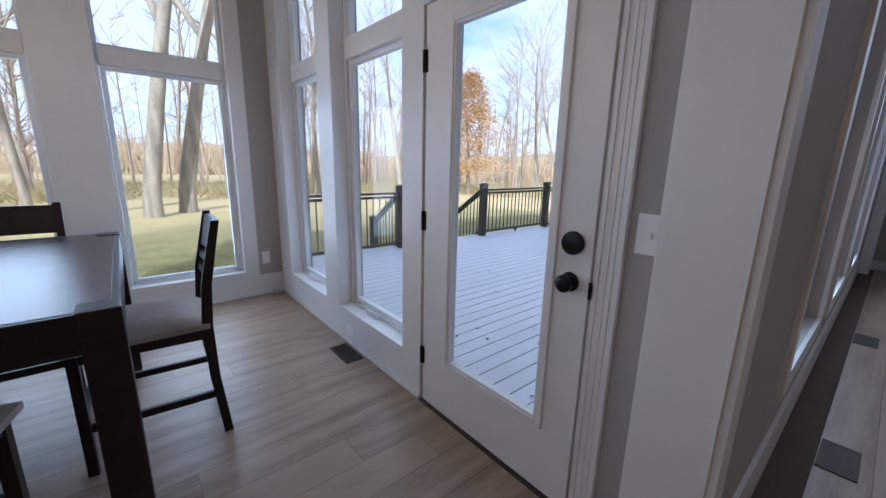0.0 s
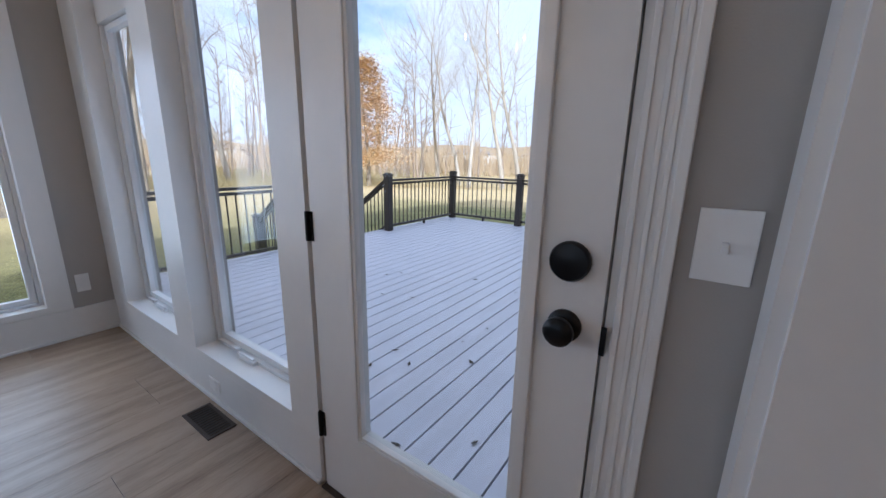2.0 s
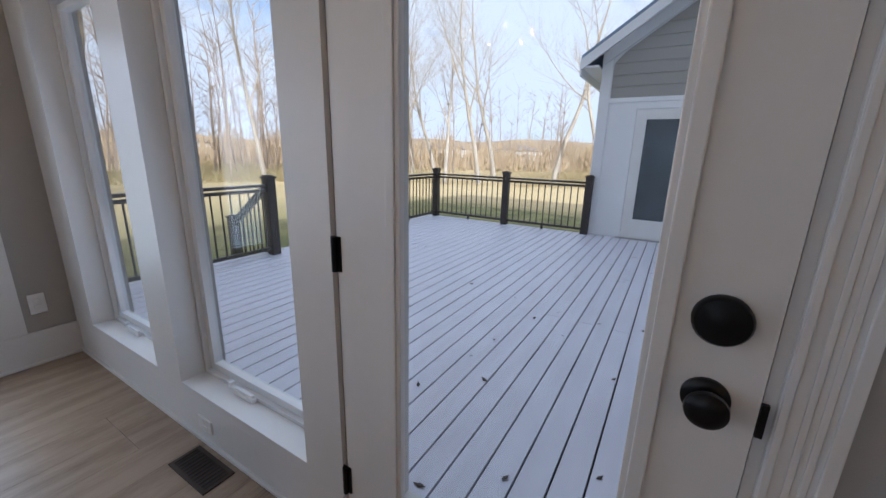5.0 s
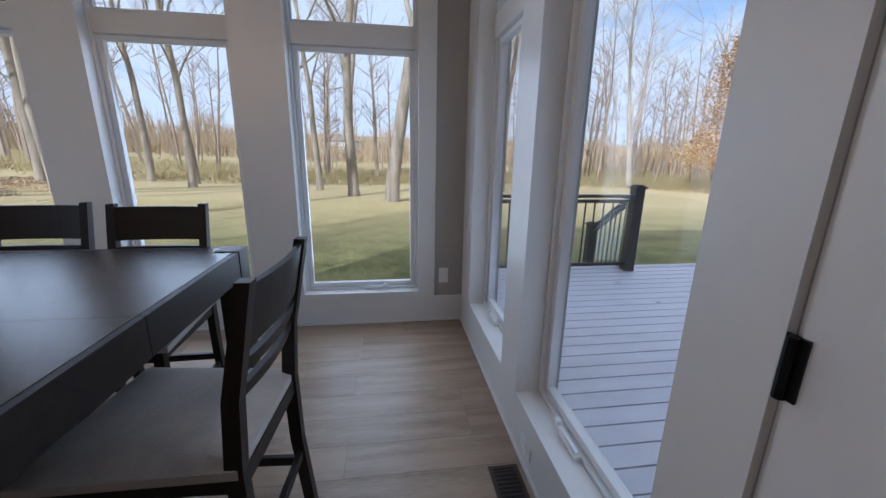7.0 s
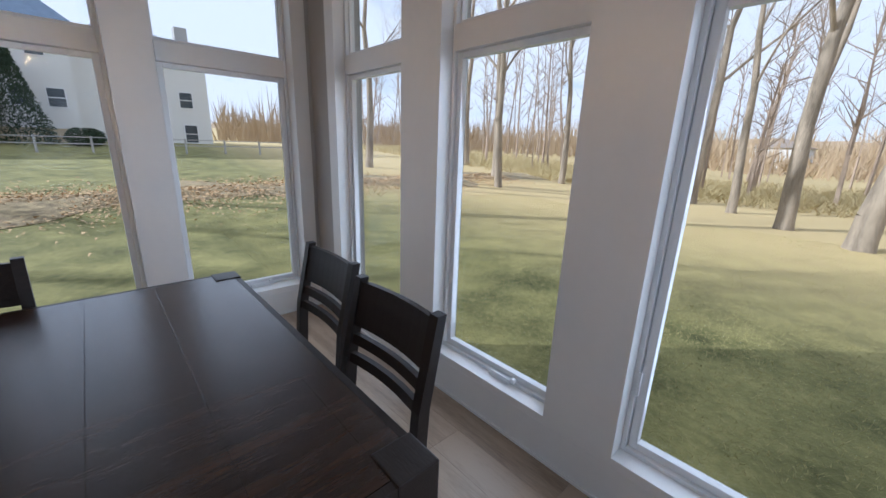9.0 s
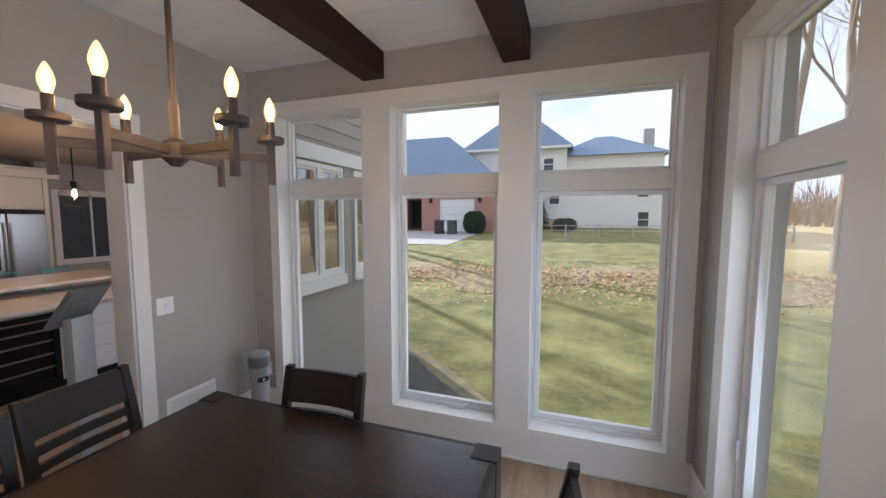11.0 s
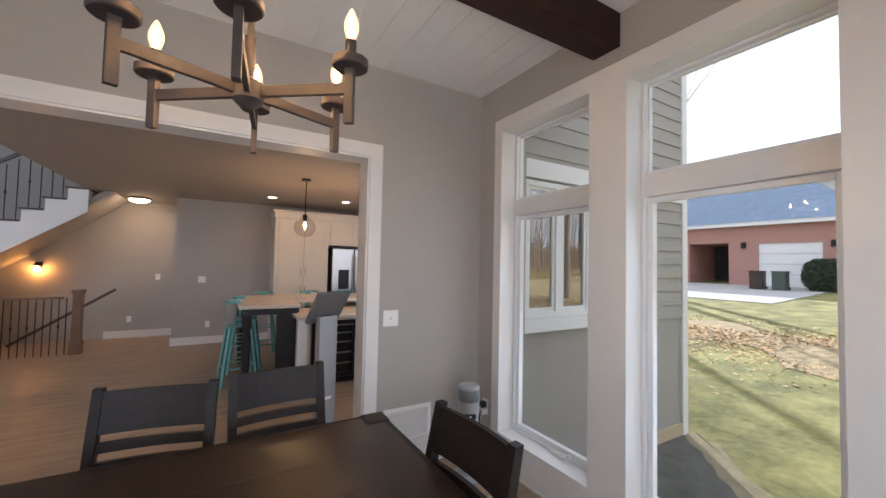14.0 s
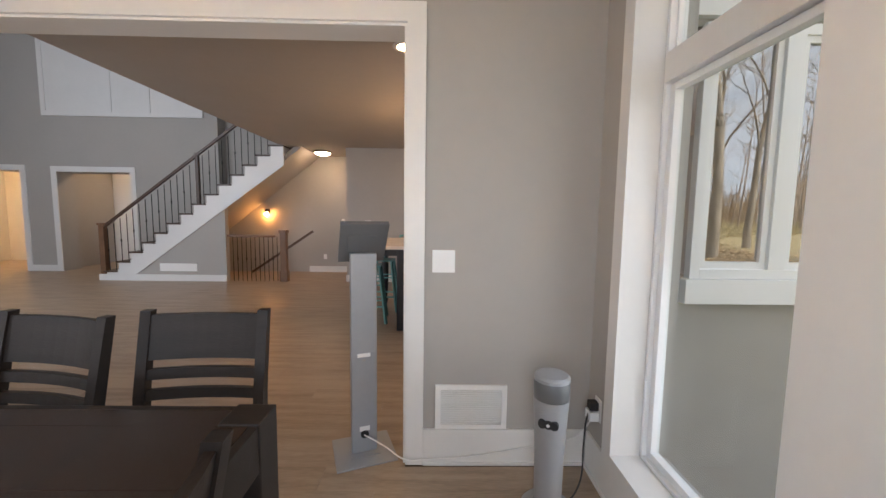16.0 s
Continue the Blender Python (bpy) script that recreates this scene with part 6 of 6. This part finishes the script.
for k, x, y, rz, s in ((2, -11.3, 24.0, 80, 1.0), (1, 0.68, 17.6, 20, 1.05), (0, -6.2, 23.5, 120, 0.95), (2, -4.2, 21.5, 40, 0.9), (2, -13.6, 24, 10, 1.0), (0, -16.5, 21, 300, 1.1), (2, -3.0, 26, 200, 1.0), (0, 3.5, 24, 60, 1.0),
                       (2, 5.5, 21, 150, 0.9), (4, 30, 15.5, 40, 1.0), (4, 34, 10.0, 150, 1.1), (4, 27.5, 17.5, 260, 0.85), (4, 36, 27, 80, 1.15), (4, 39, 18, 20, 1.2), (4, 31, 5.5, 310, 0.9), (4, 17, 27, 90, 0.9), (4, 13.5, 30, 10, 1.0),
                       (2, 9.0, 25, 100, 1.0), (0, 11, 33, 170, 0.9), (4, 44, 36, 120, 1.0), (2, -20, 18, 60, 1.0), (0, -24, 26, 20, 1.1), (0, -15.5, 14.5, 75, 1.0), (2, -19, 12.0, 10, 1.1), (0, -22.5, 15.5, 230, 1.0), (2, -13.6, 17.8, 130, 1.0), (2, -17.5, 9.6, 300, 1.0),
                       (0, -24.5, -11.5, 0, 1.1), (2, -22, -14, 70, 1.1), (1, -27, -14, 140, 1.0), (0, -20, -17.5, 200, 1.1), (2, -17, -15, 260, 1.0), (2, -26, -20, 30, 1.1)):
    place(k, x, y, rz, s)

# woods behind, in one piece
wt = bmesh.new()
rr = random.Random(77)
for i in range(230):
    if i % 3 == 0:
        a = rr.uniform(0.0, 1.3)
        d = rr.uniform(42, 95)
        x, y = d * math.cos(a), d * math.sin(a)
    else:
        x, y = rr.uniform(-60, 45), rr.uniform(27, 62)
    h, r = rr.uniform(9, 17), rr.uniform(0.07, 0.17)
    base = Vector((x, y, ground_z(x, y) - 0.2))
    d = Vector((rr.uniform(-0.1, 0.1), rr.uniform(-0.1, 0.1), 1)).normalized()
    p = base
    for s in range(4):
        q = p + (d + Vector((rr.uniform(-0.06, 0.06), rr.uniform(-0.06, 0.06), 0))).normalized() * h / 4
        rod_open(wt, p, q, r * (1 - s * 0.22), r * (1 - (s + 1) * 0.22), 4)
        if s:
            for k in range(6):
                ad = Vector((rr.uniform(-1, 1), rr.uniform(-1, 1), rr.uniform(0.3, 1.2))).normalized()
                st0 = p.lerp(q, rr.random())
                en = st0 + ad * h * rr.uniform(0.08, 0.2)
                rod_open(wt, st0, en, r * 0.28, r * 0.08, 3)
                for _ in range(3):
                    a2 = (ad + Vector((rr.uniform(-1, 1), rr.uniform(-1, 1), rr.uniform(-0.2, 0.8)))).normalized()
                    s2 = st0.lerp(en, rr.uniform(0.3, 1))
                    rod_open(wt, s2, s2 + a2 * h * rr.uniform(0.05, 0.1), r * 0.14, r * 0.05, 3)
        p = q
solid("far_woods", wt, M_TWIG, "leafless woods beyond the lawn", "woods", "stuff")

# brush at the edge of the woods
br = bmesh.new()
for i in range(17000):
    if i % 2 == 0:
        a = rr.uniform(-0.1, 1.25)
        d = rr.uniform(30, 95)
        x, y = d * math.cos(a), d * math.sin(a)
        hh = rr.uniform(0.25, 0.9) + 0.008 * d
    else:
        x, y = rr.uniform(-45, 30), 26.0 + abs(rr.gauss(0, 9)) + 1.5 * math.sin(i)
        hh = rr.uniform(0.15, 0.8)
    z = ground_z(x, y)
    for k in range(5):
        ax, ay = rr.uniform(-0.9, 0.9), rr.uniform(-0.9, 0.9)
        w = rr.uniform(0.008, 0.035)
        b0 = Vector((x + rr.uniform(-0.4, 0.4), y + rr.uniform(-0.4, 0.4), z - 0.05))
        br.faces.new([br.verts.new(v) for v in (b0 + Vector((-w, 0, 0)), b0 + Vector((w, w, 0)), b0 + Vector((ax, ay, hh)))])
solid("brush", br, M_BRUSH, "tangled dry brown brush along the woods", "brush", "stuff")

# tree line far off
tl = bmesh.new()
for i in range(15000):
    a = rr.uniform(-0.25, 2.9)
    d = rr.uniform(72, 135)
    x, y = d * math.cos(a), d * math.sin(a)
    z = ground_z(x, y)
    clump = 0.6 + 0.4 * math.sin(a * 31) * math.sin(a * 17 + d * 0.1)
    h = rr.uniform(2.0, 9.0) * clump + 1.0
    w = rr.uniform(0.10, 0.45)
    b0 = Vector((x, y, z - 0.1))
    s = Vector((-math.sin(a), math.cos(a), 0)) * w
    tip = b0 + Vector((rr.uniform(-1.4, 1.4), rr.uniform(-1.4, 1.4), h))
    tl.faces.new([tl.verts.new(v) for v in (b0 - s * 0.4, b0 + s * 0.4, tip)])
    if i % 2:
        t2 = b0.lerp(tip, 0.5)
        tl.faces.new([tl.verts.new(v) for v in (t2 - s * 0.3, t2 + s * 0.3, t2 + Vector((rr.uniform(-1.6, 1.6), rr.uniform(-1.6, 1.6), h * 0.4)))])
solid("far_tree_line", tl, M_FARWOOD, "hazy brown tree line in the distance", "woods", "stuff")

# oak that keeps its dry leaves
oak = empty("oak_tree", "oak still full of dry orange leaves", "tree", at(22.5, 24.5))
rr = random.Random(9)
t, c = bmesh.new(), bmesh.new()
tips = []
rod_open(t, Vector((0, 0, -0.4)), Vector((0, 0, 0.8)), 0.26, 0.2, 8)
grow(t, c, Vector((0, 0, 0.8)), Vector((0, 0, 1)), 4.2, 0.19, 4, rr, tips)
part("trunk", t, M_BARK, oak, smooth=True)
part("limbs", c, M_BARK, oak)
lb = bmesh.new()
for i in range(430):
    z = 1.9 + 8.2 * rr.random() ** 1.15
    a = rr.uniform(0, 6.28)
    rad = (3.9 * (1 - ((z - 1.9) / 8.6) ** 1.4) + 0.35) * (0.82 + 0.25 * math.sin(3 * a + z) + 0.12 * math.sin(7 * a - 2 * z)) * math.sqrt(rr.random())
    p = Vector((rad * math.cos(a), rad * math.sin(a), z))
    for k in range(44):
        q = p + Vector((rr.gauss(0, 0.36), rr.gauss(0, 0.36), rr.gauss(0, 0.26)))
        b, s = rr.uniform(0, 6.28), rr.uniform(0.05, 0.11)
        u = Vector((math.cos(b), math.sin(b), rr.uniform(-0.6, 0.6))) * s
        w = Vector((-math.sin(b), math.cos(b), rr.uniform(-0.8, 0.8))) * s * 0.6
        lb.faces.new([lb.verts.new(x) for x in (q - u, q + w, q + u, q - w)])
part("leaves", lb, M_LEAF, oak, "dry orange leaves")


# ---- neighbouring houses ----
def gable_house_roof(bm, x0, x1, y0, y1, z, rise, over=0.5):
    """A hipped roof."""
    x0, x1, y0, y1 = x0 - over, x1 + over, y0 - over, y1 + over
    ins = min(x1 - x0, y1 - y0) / 2
    if y1 - y0 >= x1 - x0:
        r = [((x0 + x1) / 2, y0 + ins, z + rise), ((x0 + x1) / 2, y1 - ins, z + rise)]
    else:
        r = [(x0 + ins, (y0 + y1) / 2, z + rise), (x1 - ins, (y0 + y1) / 2, z + rise)]
    c = [bm.verts.new(p) for p in ((x0, y0, z), (x1, y0, z), (x1, y1, z), (x0, y1, z))]
    a, b = [bm.verts.new(p) for p in r]
    if y1 - y0 >= x1 - x0:
        fs = ((c[0], c[1], a), (c[1], c[2], b, a), (c[2], c[3], b), (c[3], c[0], a, b))
    else:
        fs = ((c[0], c[1], b, a), (c[1], c[2], b), (c[2], c[3], a, b), (c[3], c[0], a))
    for f in fs:
        bm.faces.new(f)
    bm.faces.new(c[::-1])


GX, G0 = -33.0, 0.72
g = empty("brick_garage_house", "red brick garage house with a blue-grey hip roof", "house")
part("wall", B((GX - 9, -17, G0 - 0.6, GX, -12.6, 4.75), (GX - 9, -10.0, G0 - 0.6, GX, -8.3, 4.75), (GX - 9, -5.15, G0 - 0.6, GX, -3.4, 4.75), (GX - 9, -12.6, 3.5, GX, -10.0, 4.75), (GX - 9, -8.3, 3.4, GX, -5.15, 4.75)), M_BRICK, g)
part("eave_board", B((GX + 0.2, -17.4, 4.6, GX + 0.45, -3.0, 4.85)), M_WHITE_EXT, g)
rb = bmesh.new()
gable_house_roof(rb, GX - 12, GX, -26, -3.4, 4.85, 5.2)
part("roof", rb, M_SHINGLE, g)
gd = part("garage_door", B((GX - 0.15, -8.3, G0 - 0.3, GX - 0.08, -5.15, 3.4)), M_WHITE_EXT, g, "white panelled garage door")
for i in range(1, 4):
    part("panel_rail", B((GX - 0.08, -8.3, G0 + 0.67 * i - 0.03, GX - 0.06, -5.15, G0 + 0.67 * i)), M_CONCRETE, gd)
part("garage_opening", B((GX - 4, -12.6, G0 - 0.3, GX - 3.9, -10.0, 3.5)), M_RUBBER, g, "dark open garage bay")
for y in (-9.1, -4.65):
    part("coach_lamp", B((GX, y - 0.12, 3.1, GX + 0.15, y + 0.12, 3.5)), M_BLACK, g)

wh = empty("white_house", "two-storey white sided house with hip roof and chimney", "house")
WHX = -38.0
part("wall", B((WHX - 9, -7.2, -0.2, WHX, 2.2, 8.3)), M_WHITE_SIDING, wh)
part("wall", B((WHX - 9, 2.2, -0.2, WHX - 1.2, 10.3, 7.5)), M_WHITE_SIDING, wh)
rb = bmesh.new()
gable_house_roof(rb, WHX - 9, WHX, -7.2, 2.2, 8.3, 4.8)
part("roof", rb, M_SHINGLE, wh)
rb = bmesh.new()
gable_house_roof(rb, WHX - 9, WHX - 1.2, 1.0, 10.3, 7.5, 2.4)
part("roof", rb, M_SHINGLE, wh)
part("eave_board", B((WHX + 0.35, -7.6, 8.1, WHX + 0.5, 2.6, 8.32)), M_WHITE_EXT, wh)
part("chimney", B((WHX - 5, 9.0, 7.5, WHX - 4, 9.9, 10.2)), M_CONCRETE, wh)
part("foundation", B((WHX, -7.0, -0.2, WHX + 0.04, 2.15, 1.7)), M_TAN, wh, "tan foundation wall")
for x, y, z0, z1 in ((WHX, -0.5, 3.0, 4.3), (WHX, 1.2, 3.0, 4.3), (WHX, 0.6, 6.1, 7.3), (WHX - 1.2, 8.7, 3.6, 4.9), (WHX - 1.2, 8.8, 0.9, 2.4)):
    w = part("window", B((x, y - 0.5, z0, x + 0.05, y + 0.5, z1)), M_WHITE_EXT, wh)
    part("pane", B((x + 0.05, y - 0.42, z0 + 0.08, x + 0.06, y + 0.42, z1 - 0.08)), M_DARKGLASS, w)
    part("sash_bar", B((x + 0.06, y - 0.42, (z0 + z1) / 2 - 0.03, x + 0.075, y + 0.42, (z0 + z1) / 2 + 0.03)), M_WHITE_EXT, w)
dv = bmesh.new()
dg = [[dv.verts.new((x, y, ground_z(x, y) + 0.03)) for y in (-24, -14, -9, -4.4)] for x in (-33.0, -30.0, -26.5, -23.5)]
for i in range(3):
    for j in range(3):
        dv.faces.new((dg[i][j], dg[i + 1][j], dg[i + 1][j + 1], dg[i][j + 1]))
solid("driveway", dv, M_CONCRETE, "pale concrete driveway", "driveway", "structure")


def bush(x, y, rx, h, seed, name="bush", label="dense dark green clipped bush", cone=False):
    rr = random.Random(seed)
    bm = bmesh.new()
    z0 = ground_z(x, y)
    for i in range(5200):
        t = rr.random()
        a = rr.uniform(0, 6.28)
        rad = rx * ((1 - t) if cone else math.sqrt(max(0.0, 1 - (2 * t - 1) ** 2) * 0.8 + 0.2)) * rr.uniform(0.75, 1.08)
        p = Vector((x + rad * math.cos(a), y + rad * math.sin(a), z0 + h * t))
        s = rr.uniform(0.08, 0.2)
        u = Vector((rr.uniform(-1, 1), rr.uniform(-1, 1), rr.uniform(-1, 1))).normalized() * s
        w = Vector((rr.uniform(-1, 1), rr.uniform(-1, 1), rr.uniform(-1, 1))).normalized() * s
        bm.faces.new([bm.verts.new(v) for v in (p, p + u, p + w)])
    solid(name, bm, M_EVERGREEN, label, "shrub")


bush(-31.5, -4.75, 0.85, 1.75, 1)
bush(-36.0, -0.6, 1.6, 5.8, 2, "conifer", "dark green cone-shaped evergreen tree", True)
bush(-35.0, 2.2, 0.9, 1.0, 3)
for y, mcol in ((-7.45, M_DARKDOOR), (-6.35, M_GREENBIN)):
    wb = empty("wheelie_bin", "dark wheeled rubbish bin by the driveway", "bin", pose(-30.5, y, ground_z(-30.5, y)))
    part("body", B((-0.32, -0.32, 0.05, 0.32, 0.32, 1.05)), mcol, wb, bevel=0.03)
    part("lid", B((-0.36, -0.35, 1.05, 0.36, 0.35, 1.14)), mcol, wb, bevel=0.02)
    for s in (-0.3, 0.3):
        w = bmesh.new()
        rod(w, (-0.3, s - 0.04, 0.12), (-0.3, s + 0.04, 0.12), 0.12, n=14)
        part("wheel", w, M_RUBBER, wb)
fe = empty("rail_fence", "low white rail fence before the white house", "fence")
for i in range(9):
    y = -2 + i * 2.2
    part("post", B((-30.05, y - 0.05, ground_z(-30, y) - 0.1, -29.95, y + 0.05, ground_z(-30, y) + 0.9)), M_CONCRETE, fe)
for z in (0.45, 0.8):
    part("rail", B((-30.02, -2, ground_z(-30, 0) + z, -29.98, 15.6, ground_z(-30, 0) + z + 0.05)), M_CONCRETE, fe)
for i, (x, y, w, hgt) in enumerate(((100, 62, 14, 3.5), (104, 40, 12, 3.2), (44, 96, 10, 3.5), (-12, 98, 12, 3.5))):
    z = ground_z(x, y)
    fh = empty("distant_house", "small white distant house among trees", "house", group="distant houses")
    part("wall", B((x - 4, y - w / 2, z, x + 4, y + w / 2, z + hgt)), M_WHITE_SIDING, fh)
    rb = bmesh.new()
    gable_house_roof(rb, x - 4, x + 4, y - w / 2, y + w / 2, z + hgt, 1.6)
    part("roof", rb, M_FARROOF, fh)
    for k in (-0.3, 0.0, 0.3):
        part("window", B((x - 4.05, y + k * w - 0.5, z + 1.1, x - 4.0, y + k * w + 0.5, z + 2.3)), M_DARKGLASS, fh)

# far hills of bare woods
hl = bmesh.new()
prev = None
rr = random.Random(4)
for i in range(181):
    a = 2 * math.pi * i / 180
    d = 330
    h = 3 + 2.0 * math.sin(a * 5) + rr.uniform(-0.8, 0.8) + 1.2 * math.sin(a * 23)
    cur = [hl.verts.new((d * math.cos(a), d * math.sin(a), 5)), hl.verts.new(((d + 40) * math.cos(a), (d + 40) * math.sin(a), 8 + h))]
    if prev:
        hl.faces.new((prev[0], cur[0], cur[1], prev[1]))
    prev = cur
solid("distant_hills", hl, M_FARWOOD, "hazy brown wooded hills on the horizon", "hills", "structure")

# ---- oak floor planks, 19 cm, running east-west ----
PW = 0.19


def plank_mesh(l):
    bm = bmesh.new()
    box(bm, 0, 0, -0.012, l - 0.0016, PW - 0.0016, 0.0)
    return finish("floor_plank", bm, M_OAK)


plank_lib = {l: plank_mesh(l) for l in (0.9, 1.2, 1.5, 1.8, 2.1)}
rr = random.Random(31)
count = 0
rest = bmesh.new()
rows = int((9.0 + L) / PW)
for r in range(rows + 1):
    y = L - (r + 1) * PW
    xa, xb = (-W, 0.0) if y > -0.05 else (-7.3, 8.5)
    x = xa - rr.uniform(0, 0.8) if y <= -0.05 else xa
    near = y > -1.2
    top = y + PW - 0.0016
    if y <= -0.05 and top > -0.19:
        # the row under the wall: full only within the cased opening
        for x0, x1 in ((OPEN[0], -1.9), (-1.9, OPEN[1])):
            box(rest, x0, y, -0.012, x1 - 0.0016, top, 0.0)
        continue
    while x < xb - 0.02:
        l = rr.choice((0.9, 1.2, 1.5, 1.8, 2.1))
        x0, x1 = max(x, xa), min(x + l, xb)
        yy0 = max(y, -9.0)
        if near and x1 - x0 == l and count < 280 and -4.1 < x0 < 2:
            o = new("floor_plank", plank_lib[l])
            o.location = (x0, y, 0)
            o.parent = floor
            count += 1
        else:
            box(rest, x0, yy0, -0.012, x1 - 0.0016, top, 0.0)
        x += l
po = part("floor_planks", rest, M_OAK, floor)
tagged(po, kind="stuff")
